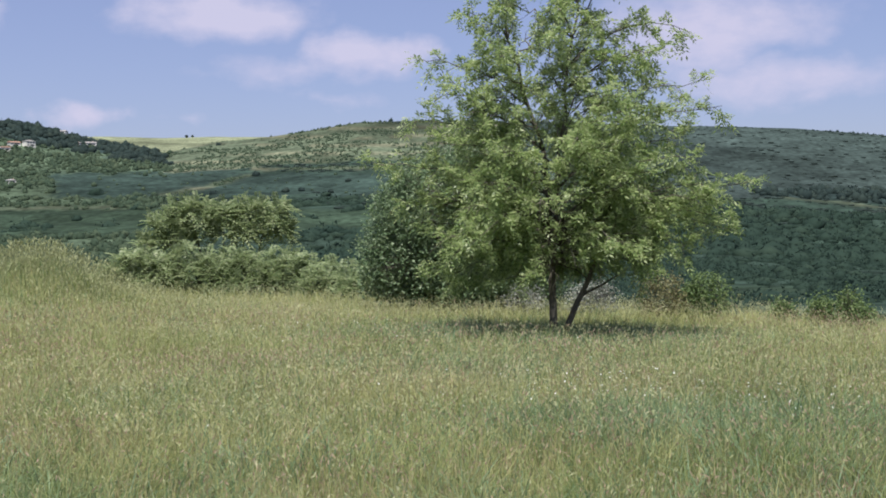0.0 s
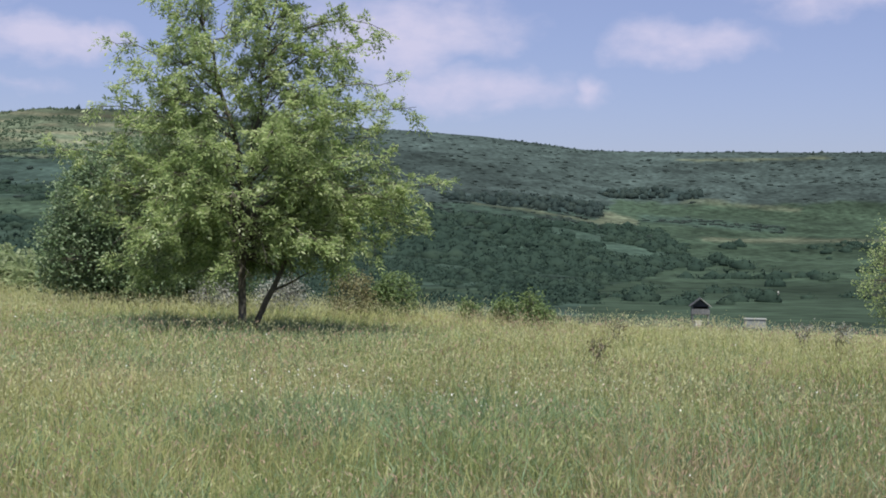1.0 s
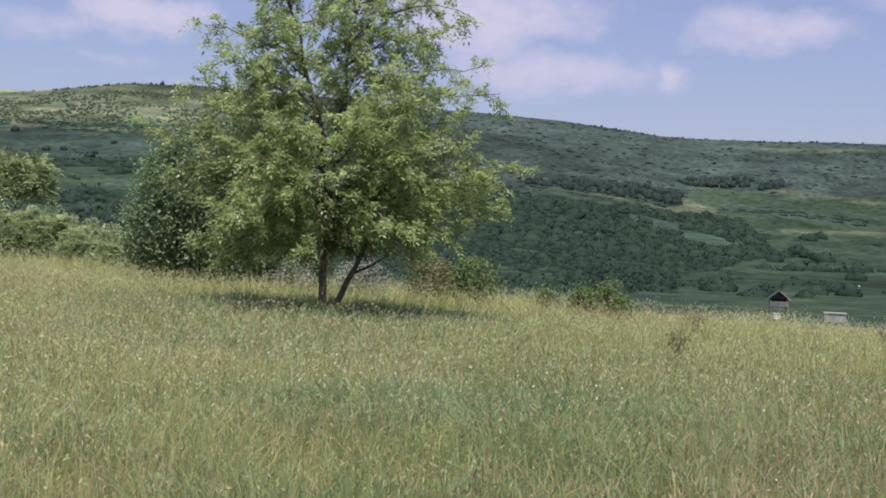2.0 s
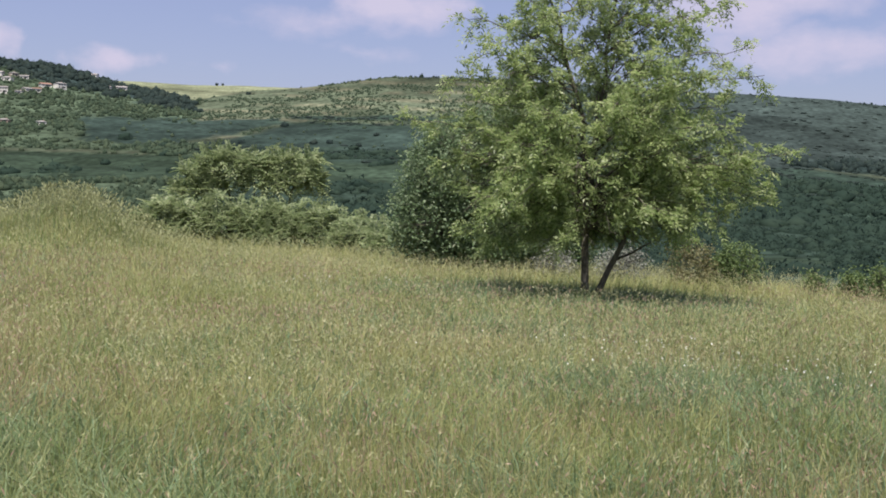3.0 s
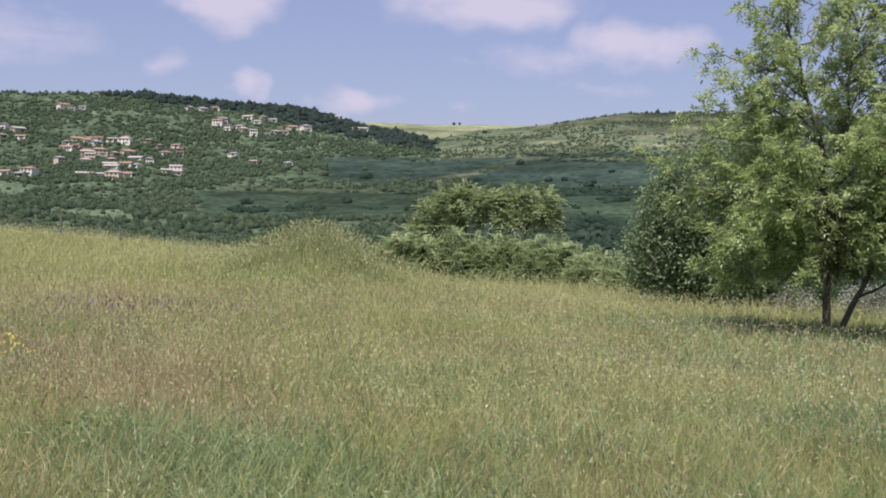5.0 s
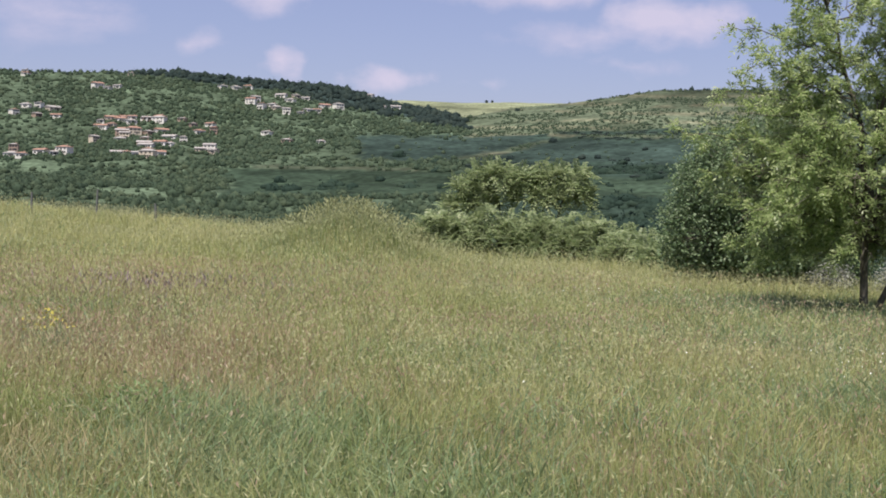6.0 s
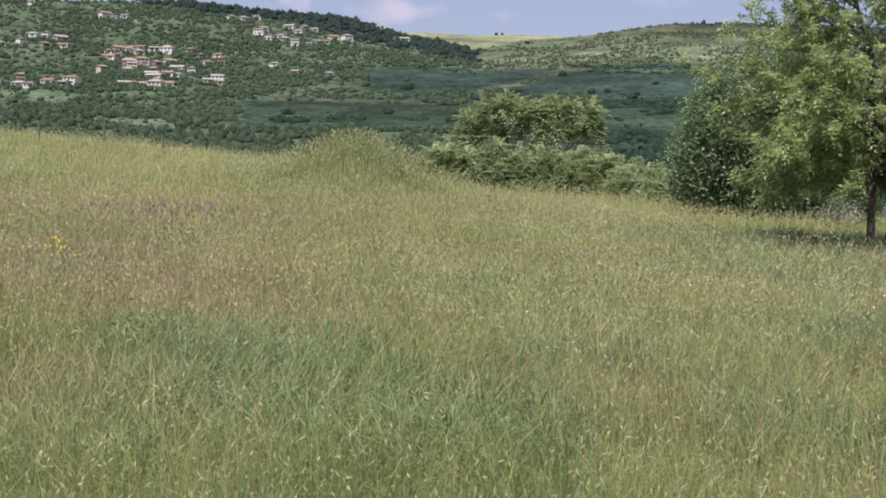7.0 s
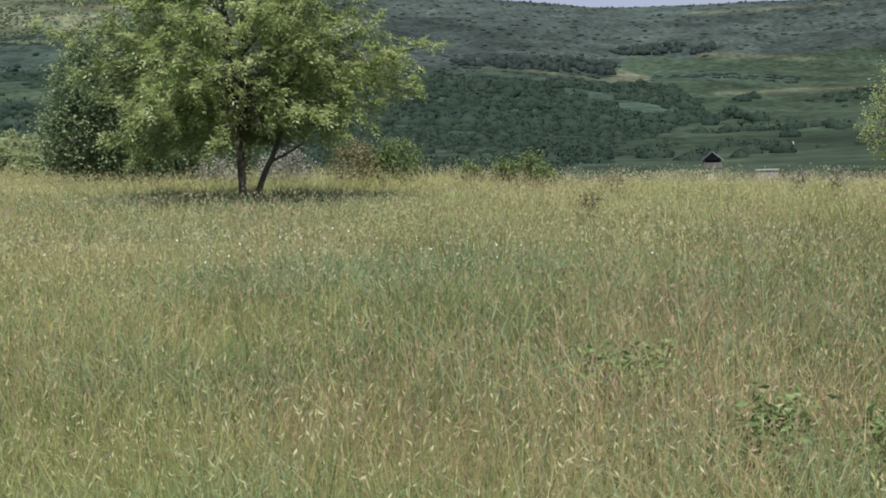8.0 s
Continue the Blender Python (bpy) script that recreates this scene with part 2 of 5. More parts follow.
def land_material():
    """The far land: parcels' own colour plus haze and cloud shade, mottled at three scales."""
    m = bpy.data.materials.new("far_land")
    m.use_nodes = True
    nt = m.node_tree
    N, L = nt.nodes.new, nt.links.new
    b = nt.nodes["Principled BSDF"]
    at = N("ShaderNodeAttribute")
    at.attribute_name = "land_use_and_haze"
    geo = N("ShaderNodeNewGeometry")
    last = at.outputs["Color"]
    for scale, lo, hi, squash in ((0.006, 0.62, 1.38, 1.0), (0.035, 0.66, 1.34, 2.5), (0.22, 0.55, 1.45, 1.0)):
        mp = N("ShaderNodeMapping")
        mp.inputs["Scale"].default_value = (1, 1, squash)
        L(geo.outputs["Position"], mp.inputs["Vector"])
        n = N("ShaderNodeTexNoise")
        n.inputs["Scale"].default_value, n.inputs["Detail"].default_value = scale, 4.0
        L(mp.outputs[0], n.inputs["Vector"])
        r = N("ShaderNodeMapRange")
        r.inputs["From Min"].default_value, r.inputs["From Max"].default_value = 0.3, 0.7
        r.inputs["To Min"].default_value, r.inputs["To Max"].default_value = lo, hi
        L(n.outputs["Fac"], r.inputs["Value"])
        mx = N("ShaderNodeVectorMath")
        mx.operation = "SCALE"
        L(last, mx.inputs[0])
        L(r.outputs[0], mx.inputs["Scale"])
        last = mx.outputs[0]
    L(last, b.inputs["Base Color"])
    b.inputs["Roughness"].default_value = 0.95
    b.inputs["Specular IOR Level"].default_value = 0.02
    return m


M_LAND = land_material()


# ---- mesh helpers ----
def solid(name, verts, faces, mat, parent=None, label="", smooth=False):
    me = bpy.data.meshes.new(name)
    me.from_pydata(np.asarray(verts, dtype=np.float32), [], faces)
    if smooth:
        me.polygons.foreach_set("use_smooth", np.ones(len(me.polygons), dtype=bool))
    for one in (mat if isinstance(mat, (list, tuple)) else [mat]):
        me.materials.append(one)
    ob = new(name, me)
    if parent is not None:
        ob.parent = parent
    if label:
        tagged(ob, label)
    return ob


def part(name, bm, mat, parent, label=""):
    me = bpy.data.meshes.new(name)
    bm.to_mesh(me)
    bm.free()
    me.materials.append(mat)
    ob = new(name, me)
    ob.parent = parent
    if label:
        tagged(ob, label)
    return ob


def vnoise(x, y, seed=0):
    """Smooth value noise, 0 to 1."""
    ix, iy = np.floor(x), np.floor(y)
    fx, fy = x - ix, y - iy
    fx, fy = fx * fx * (3 - 2 * fx), fy * fy * (3 - 2 * fy)

    def h(a, b):
        s = np.sin(a * 127.1 + b * 311.7 + seed * 74.7) * 43758.5453
        return s - np.floor(s)

    return (h(ix, iy) * (1 - fx) + h(ix + 1, iy) * fx) * (1 - fy) + (h(ix, iy + 1) * (1 - fx) + h(ix + 1, iy + 1) * fx) * fy


def fbm(x, y, seed=0, octaves=4):
    v, a, s = 0, 0.5, 1.0
    for i in range(octaves):
        v = v + a * vnoise(x * s, y * s, seed + i)
        a, s = a * 0.5, s * 2.03
    return v / (1 - 0.5 ** octaves)


# ---- lie of the land ----
MOUND = (-9.05, 28.6)
TREE = (1.745, 20.2)


def crest(az):
    return np.interp(az, [-180, -60, -35, -20, -9, 1, 10, 22, 33, 60, 180], [40, 40, 40, 38, 36, 30, 26, 23, 22, 22, 40])


def meadow_height(x, y):
    side = np.interp(x, [-60, -24, -13.5, -5.8, 0.5, 4.5, 8.5, 12, 60], [3.0, 1.55, 0.74, 0.12, -0.01, -0.16, -0.27, -0.33, -0.9])
    far = np.clip(y / 36.0, 0, 1)
    far = far * far * (3 - 2 * far)
    near = np.clip(y / 18.0, 0, 1)
    mix = np.where(side > 0, far, near)
    bump = 0.95 * np.exp(-(((x - MOUND[0]) / 1.6) ** 2 + ((y - MOUND[1]) / 1.8) ** 2))
    rough = 0.07 * (vnoise(x * 0.6, y * 0.6, 3) - 0.5) + 0.05 * (vnoise(x * 1.7, y * 1.7, 4) - 0.5)
    return side * mix + bump + rough


RIDGE_AZ = [-180, -60, -35, -30, -25, -21.9, -18, -15.4, -12.2, -10.3, -7.8, -5.3, -3.7, -1, 5, 12.7, 15.7, 20, 22.3, 29, 33, 60, 180]
RIDGE_EL = [4.0, 5.0, 5.72, 5.87, 6.08, 5.8, 5.62, 4.95, 4.40, 4.85, 5.12, 5.5, 5.75, 5.75, 5.55, 5.15, 4.93, 4.4, 4.28, 4.26, 4.22, 4.2, 4.0]
LAND_AZ = [-180, -60, -35, -25, -15, -9, -3, 5, 15, 22, 29, 35, 60, 180]
LAND = [
    (110, [-3.2] * 14),
    (260, [-1.6, -1.6, -1.6, -1.6, -1.7, -1.8, -1.9, -2.0, -2.1, -2.2, -2.2, -2.2, -2.2, -2.0]),
    (480, [-0.2, -0.2, -0.2, -0.2, -0.3, 0.0, 0.1, 0.0, -0.6, -1.0, -1.0, -1.0, -1.0, -0.5]),
    (760, [1.5, 1.5, 1.5, 1.5, 1.75, 2.3, 2.5, 2.2, 1.6, 0.7, 0.3, 0.3, 0.3, 1.0]),
    (980, [3.0, 3.2, 3.2, 3.2, 3.3, 3.6, 3.9, 3.6, 2.9, 1.7, 1.3, 1.3, 1.3, 2.0]),
]


def land_height(x, y):
    r = np.hypot(x, y)
    az = np.degrees(np.arctan2(x, y))
    near = meadow_height(x, y)
    rings = [np.interp(az, LAND_AZ, e) for _, e in LAND]
    radii = [d for d, _ in LAND]
    ridge = np.interp(az, RIDGE_AZ, RIDGE_EL)
    back = np.interp(az, [-180, -22, -17, -5, 0, 180], [3.0, 3.4, 5.15, 5.18, 3.4, 3.0])
    rings += [ridge, ridge - 0.9, back, back - 1.6]
    radii += [1250, 1600, 2600, 4700]
    z = EYE + np.tan(np.radians(rings[0])) * radii[0] + 0 * r
    c = crest(az)
    t = np.clip((r - c) / (radii[0] - c), 0, 1)
    t = t * t * (3 - 2 * t) * 0.6 + t * 0.4
    z = near + (z - near) * t
    for i in range(len(radii) - 1):
        a, b = radii[i], radii[i + 1]
        za = EYE + np.tan(np.radians(rings[i])) * a
        zb = EYE + np.tan(np.radians(rings[i + 1])) * b
        k = np.clip((r - a) / (b - a), 0, 1)
        z = np.where(r > a, za + (zb - za) * k, z)
    amp = np.interp(r, [60, 200, 700, 1150, 1250, 1500, 4700], [0, 2.0, 11.0, 8.0, 2.0, 4.0, 6.0])
    return z + amp * (fbm(x / 90.0, y / 90.0, 11) - 0.5) + amp * 0.25 * (fbm(x / 22.0, y / 22.0, 17) - 0.5)


def on_land(x, y):
    return float(land_height(np.array([float(x)]), np.array([float(y)]))[0])


def polar(az, r):
    return r * math.sin(radians(az)), r * math.cos(radians(az))


def sight(az, el):
    """Where a line of sight from the meadow, at that azimuth and elevation, meets the far slopes."""
    r = np.arange(180.0, 1300.0, 2.0)
    x, y = r * math.sin(radians(az)), r * math.cos(radians(az))
    e = np.degrees(np.arctan2(land_height(x, y) - EYE, r))
    k = np.argmax(e >= el) if (e >= el).any() else len(r) - 1
    return float(x[k]), float(y[k]), float(land_height(x[k:k + 1], y[k:k + 1])[0])


def cover(az, el, r, x, y):
    """Land use: 0 meadow, 1 scrub, 2 orchard, 3 pasture, 4 far field, 5 vineyard, 6 forest, 7 grassland, 8 pale mown field, 9 dark belt, 10 dry terrace."""
    w = (fbm(x / 60.0, y / 60.0, 31) - 0.5) + 0.6 * (fbm(x / 16.0, y / 16.0, 37) - 0.5)
    a, e = az + w * 2.0, el + w * 0.5
    k = np.full(az.shape, 1)
    k = np.where((r > 330) & (a < -12), 2, k)
    k = np.where((r > 600) & (az > -27) & (az < -11.8) & (e > np.interp(az, [-27, -20, -15, -12], [6.0, 5.25, 4.3, 3.7])), 9, k)
    k = np.where((r > 990) & (a > -12.5) & (a < 3.5), 3, k)
    k = np.where((e > 2.45) & (e < 3.55) & (a > -17) & (a < -1) & (r < 1100) & (r > 600), 5, k)
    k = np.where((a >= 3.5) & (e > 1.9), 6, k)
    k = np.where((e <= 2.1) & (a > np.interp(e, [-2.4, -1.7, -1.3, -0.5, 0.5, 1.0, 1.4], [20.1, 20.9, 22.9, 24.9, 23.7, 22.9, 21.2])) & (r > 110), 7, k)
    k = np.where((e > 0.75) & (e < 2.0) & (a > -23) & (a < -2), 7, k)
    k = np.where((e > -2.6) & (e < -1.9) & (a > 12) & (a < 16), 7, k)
    e2, a2 = el + w * 0.22, az + w * 1.0
    pale = (np.abs(e2 - np.interp(az, [20.5, 25.5, 29.6], [2.28, 2.15, 1.76])) < 0.07) & (a2 > 24.6) & (a2 < 29.8)
    pale |= (np.abs(e2 - np.interp(az, [14.8, 18, 20.8], [1.98, 1.62, 1.18])) < 0.05) & (a2 > 14.8) & (a2 < 20.8)
    pale |= (a2 > 20.8) & (a2 < 22.6) & (e2 > 1.08) & (e2 < 1.75 - (az - 20.8) * 0.3)
    pale |= (np.abs(e2 - 0.45) < 0.10) & (a2 > 25.4) & (az < 45)
    pale |= (np.abs(e2 - 3.97) < 0.05) & (a2 > 24.3) & (a2 < 30.6)
    pale |= (np.abs(e2 - 2.06) < 0.05) & (a2 > -21.5) & (a2 < -14)
    k = np.where(pale & (r > 300), 8, k)
    belt = (e2 > 2.2) & (e2 < 2.62) & (a2 > 20.9) & (a2 < 25.4)
    k = np.where((np.abs(e2 - np.interp(az, [22.8, 28.8], [1.35, 0.9])) < 0.16) & (a2 > 22.6) & (a2 < 29) & (r > 300), 1, k)
    belt |= (e2 > np.interp(az, [14.8, 18, 21], [2.02, 1.75, 1.35])) & (e2 < np.interp(az, [14.8, 18, 21], [2.35, 2.2, 1.9])) & (a2 > 14) & (a2 < 20.9)
    k = np.where(belt & (r > 300), 9, k)
    track = (np.abs(e2 - np.interp(az, [-12.6, -10.5, -8.4], [2.55, 2.9, 3.45])) < 0.075) & (az > -12.6) & (az < -8.4)
    k = np.where(track & (r > 300), 3, k)
    k = np.where((np.abs(e2 - 3.72) < 0.05) & (az > -8.5) & (az < -1), 3, k)
    strip = np.sin(el * 17.0 + 5.0 * fbm(x / 140.0, y / 140.0, 81)) > 0.45
    k = np.where((k == 3) & strip & (fbm(x / 70.0, y / 70.0, 83) > 0.44), 10, k)
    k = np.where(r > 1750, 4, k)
    k = np.where(r < 75, 0, k)
    return k


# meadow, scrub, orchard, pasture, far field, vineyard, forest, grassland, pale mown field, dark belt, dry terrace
# haze's blue and, on scrub, forest and grassland, cloud shade are in these tones
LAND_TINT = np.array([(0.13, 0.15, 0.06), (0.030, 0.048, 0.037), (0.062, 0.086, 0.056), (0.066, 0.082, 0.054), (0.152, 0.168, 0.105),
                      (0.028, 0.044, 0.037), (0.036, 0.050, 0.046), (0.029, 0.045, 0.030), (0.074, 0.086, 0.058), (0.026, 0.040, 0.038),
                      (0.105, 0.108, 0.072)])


def build_ground():
    az = np.concatenate([np.arange(-180, -44.5, 3.0), np.arange(-44, 44, 0.2), np.arange(44, 180, 3.0)])
    r = np.concatenate([np.arange(0.6, 10, 0.6), np.arange(10, 44, 0.5), np.geomspace(44, 240, 26), np.arange(250, 1290, 9.0), np.geomspace(1300, 4700, 26)])
    A, Rr = np.meshgrid(np.radians(az), r, indexing="ij")
    X, Y = Rr * np.sin(A), Rr * np.cos(A)
    Z = land_height(X, Y)
    na, nr = A.shape
    V = np.stack([X, Y, Z], -1).reshape(-1, 3)
    i, j = np.meshgrid(np.arange(na), np.arange(nr - 1), indexing="ij")
    i2 = (i + 1) % na
    F = np.stack([i * nr + j, i * nr + j + 1, i2 * nr + j + 1, i2 * nr + j], -1).reshape(-1, 4)
    V = np.vstack([V, [[0, 0, on_land(0, 0)]]])
    hub = np.stack([np.arange(na) * nr, ((np.arange(na) + 1) % na) * nr, np.full(na, len(V) - 1)], -1)
    me = bpy.data.meshes.new("ground")
    me.from_pydata(V.astype(np.float32), [], F.tolist() + hub.tolist())
    cx, cy, cz = (V[F].mean(1)).T
    rr = np.hypot(cx, cy)
    me.polygons.foreach_set("material_index", np.concatenate([np.where(rr < 75, 0, 1), np.zeros(na, dtype=int)]).astype(np.int32))
    tint = np.zeros((len(V), 4))
    tint[:, 3] = 1
    vr = np.hypot(V[:, 0], V[:, 1])
    va = np.degrees(np.arctan2(V[:, 0], V[:, 1]))
    ve = np.degrees(np.arctan2(V[:, 2] - EYE, vr))
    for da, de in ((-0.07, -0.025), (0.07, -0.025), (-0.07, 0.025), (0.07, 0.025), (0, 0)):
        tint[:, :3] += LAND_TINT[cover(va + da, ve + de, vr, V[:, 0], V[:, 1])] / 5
    at = me.color_attributes.new("land_use_and_haze", "FLOAT_COLOR", "POINT")
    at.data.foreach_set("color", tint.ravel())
    me.polygons.foreach_set("use_smooth", np.ones(len(me.polygons), dtype=bool))
    for m in (M_SOIL, M_LAND):
        me.materials.append(m)
    tagged(new("ground", me), "rolling land of meadow, scrubby valley and green hills", "ground", kind="structure")


build_ground()

# ---- woods and shrubs on the far land ----
rng = np.random.default_rng(7)


def ico():
    bm = bmesh.new()
    bmesh.ops.create_icosphere(bm, subdivisions=1, radius=1)
    v = np.array([q.co[:] for q in bm.verts])
    f = np.array([[q.index for q in p.verts] for p in bm.faces])
    bm.free()
    return v, f


def ico2():
    bm = bmesh.new()
    bmesh.ops.create_icosphere(bm, subdivisions=2, radius=1)
    v = np.array([q.co[:] for q in bm.verts])
    f = np.array([[q.index for q in p.verts] for p in bm.faces])
    bm.free()
    return v, f


def crowns(name, P, S, H, mat, label, fine=False, fuzz=14, soft=True, tuft=0.14, rugged=1.0):
    """Many uneven crowns: a crumpled core and sprays of foliage that stick out of it."""
    bv, bf = ico2() if fine else ico()
    n, m = len(P), len(bv)
    jit = 1 + rugged * rng.uniform(-0.36, 0.22, (n, m, 1))
    V = bv[None] * jit * np.stack([S, S * rng.uniform(0.8, 1.2, n), H], -1)[:, None, :]
    V[:, :, 2] += (H * 0.12)[:, None]
    V = (V + P[:, None, :]).reshape(-1, 3)
    F = (bf[None] + (np.arange(n) * m)[:, None, None]).reshape(-1, 3)
    d = rng.normal(size=(n, fuzz, 3))
    d[..., 2] = np.abs(d[..., 2]) * 0.9 + 0.1
    d /= np.linalg.norm(d, axis=-1, keepdims=True)
    c = d * rng.uniform(0.8, 1.15, (n, fuzz, 1)) * np.stack([S, S, H], -1)[:, None, :]
    c[..., 2] += (H * 0.12)[:, None]
    size = (S * tuft)[:, None, None, None]
    tri = c[:, :, None, :] + rng.normal(size=(n, fuzz, 3, 3)) * size
    T = (tri + P[:, None, None, :]).reshape(-1, 3)
    TF = np.arange(len(T)).reshape(-1, 3) + len(V)
    ob = solid(name, np.vstack([V, T]), np.vstack([F, TF]), mat, smooth=soft)
    return tagged(ob, label, "trees", kind="stuff")


def scatter(n, az0, az1, r0, r1, keep):
    az = rng.uniform(az0, az1, n)
    r = np.sqrt(rng.uniform(r0 * r0, r1 * r1, n))
    x, y = r * np.sin(np.radians(az)), r * np.cos(np.radians(az))
    z = land_height(x, y)
    el = np.degrees(np.arctan2(z - EYE, r))
    k = cover(az, el, r, x, y)
    clump = fbm(x / 45.0, y / 45.0, 51)
    ok = keep(az, el, r, k, clump, rng.uniform(size=n))
    return np.stack([x, y, z], -1)[ok], r[ok]


def build_far_plants():
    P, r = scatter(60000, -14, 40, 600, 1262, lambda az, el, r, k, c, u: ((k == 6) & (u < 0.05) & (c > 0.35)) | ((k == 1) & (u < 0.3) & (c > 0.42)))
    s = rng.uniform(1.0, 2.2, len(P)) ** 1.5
    crowns("far_woods", P, s, s * rng.uniform(0.16, 0.32, len(P)), M_CANOPY, "dense dark green woods on the far ridge, haze and cloud shade in their colour", fuzz=1, rugged=0.2)
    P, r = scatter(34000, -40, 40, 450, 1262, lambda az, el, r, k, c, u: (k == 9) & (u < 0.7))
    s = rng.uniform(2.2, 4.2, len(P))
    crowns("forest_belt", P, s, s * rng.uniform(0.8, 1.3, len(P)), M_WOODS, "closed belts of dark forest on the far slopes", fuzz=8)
    P, r = scatter(52000, -42, 6, 700, 1262, lambda az, el, r, k, c, u: ((k == 2) & ((u < 0.22) | ((u < 0.8) & (c > 0.50)))) | (((k == 3) | (k == 10)) & (u < 0.55) & (c > 0.42)) | ((k == 5) & (u < 0.012)))
    hill = np.degrees(np.arctan2(P[:, 0], P[:, 1])) > -12
    s = np.where(hill, rng.uniform(0.5, 1.3, len(P)) ** 1.6, 0.7 * rng.uniform(0.9, 2.1, len(P)) ** 1.9)
    crowns("hillside_shrubs", P, s, s * rng.uniform(0.7, 1.3, len(P)), M_SHRUBS, "scattered green shrubs and orchard trees on the hillside", fuzz=8, tuft=0.22)
    P, r = scatter(13000, -44, -12, 330, 740, lambda az, el, r, k, c, u: (k == 2) & ((u < 0.12) | ((u < 0.75) & (c > 0.53))))
    s = 0.65 * rng.uniform(0.8, 2.2, len(P)) ** 2
    crowns("valley_orchards", P, s, s * rng.uniform(0.7, 1.3, len(P)), M_SHRUBS, "clumps of dark green trees along the valley floor", fuzz=40, tuft=0.13)
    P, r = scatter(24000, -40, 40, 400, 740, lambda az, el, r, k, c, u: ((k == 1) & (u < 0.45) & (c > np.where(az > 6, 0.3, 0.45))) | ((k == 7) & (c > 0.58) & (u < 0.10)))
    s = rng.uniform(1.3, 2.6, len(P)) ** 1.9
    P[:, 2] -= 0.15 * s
    crowns("valley_bushes", P, s, s * rng.uniform(0.5, 0.8, len(P)), M_HEDGE, "thick dark green bushes filling the valley, cloud shade in their colour", fuzz=22, tuft=0.10)
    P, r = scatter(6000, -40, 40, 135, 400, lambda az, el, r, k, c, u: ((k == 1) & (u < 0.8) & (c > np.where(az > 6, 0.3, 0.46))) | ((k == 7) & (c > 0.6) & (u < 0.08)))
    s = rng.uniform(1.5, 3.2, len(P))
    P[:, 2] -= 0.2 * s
    crowns("near_thicket", P, s, s * rng.uniform(0.5, 0.8, len(P)), M_HEDGE, "leafy dark green thicket below the meadow, cloud shade in its colour", fuzz=80, tuft=0.07)
    # single trees on the hill's fields and on the far plateau
    P = np.array([sight(a, e) for a, e in ((-8.3, 3.4), (-7.0, 2.65), (-6.3, 2.7), (-10.2, 2.6), (-5.0, 2.6), (-9.9, 4.75), (-4.2, 3.1))] + [(*polar(a, 2590), on_land(*polar(a, 2590))) for a in (-11.3, -11.05)])
    s = np.array([3.0, 2.6, 2.2, 2.4, 2.2, 2.6, 2.0, 3.2, 2.8])
    crowns("hill_trees", P, s, s * 0.95, M_WOODS, "single dark trees standing on the far fields", fine=True, fuzz=60)
    # bushes standing in the valley's fields
    P = np.array([sight(a, e) for a, e in ((25.9, -0.6), (25.5, -0.75), (26.3, -0.7), (28.4, -1.6), (27.6, -2.15), (28.1, -2.3), (-20.5, 1.35), (-16.0, 1.5), (-13.5, 2.3), (-15.2, 2.6), (-10.5, 2.3), (-5.2, 2.45))])
    s = np.array([4.6, 3.2, 3.4, 2.6, 2.2, 2.0, 3.6, 3.0, 4.2, 5.0, 3.4, 3.2])
    crowns("field_bushes", P, s, s * 0.8, M_HEDGE, "dark bushes standing in the valley's fields", fine=True, fuzz=90, tuft=0.09)
    # trees along the skyline
    az = rng.uniform(-44, 44, 900)
    r = rng.uniform(1236, 1256, 900)
    ok = (fbm(az * 0.7, az * 0 + 3.3, 61) > 0.42) & ((az < -13.5) | (az > -7))
    az, r = az[ok], r[ok]
    x, y = r * np.sin(np.radians(az)), r * np.cos(np.radians(az))
    P = np.stack([x, y, land_height(x, y) - 0.6], -1)
    s = rng.uniform(1.0, 2.6, len(P)) * np.interp(np.degrees(np.arctan2(P[:, 0], P[:, 1])), [0, 10], [1.0, 0.6])
    crowns("skyline_trees", P, s, s * rng.uniform(0.9, 1.8, len(P)), M_WOODS, "row of dark trees along the skyline", fuzz=12)


build_far_plants()
# ---- the meadow's grass ----
def sample_meadow(n, density, r0=3.0, r1=44.0, a0=-38.5, a1=38.5, mask=None):
    r = np.linspace(r0, r1, 600)
    cdf = np.cumsum(np.interp(r, [d for d, _ in density], [v for _, v in density]) * r)
    cdf /= cdf[-1]
    rr = np.interp(rng.uniform(size=n), cdf, r)
    az = rng.uniform(a0, a1, n)
    ok = rr < crest(az) + 5.0
    x, y = rr * np.sin(np.radians(az)), rr * np.cos(np.radians(az))
    if mask is not None:
        ok &= rng.uniform(size=n) < mask(x, y)
    return x[ok], y[ok], rr[ok]


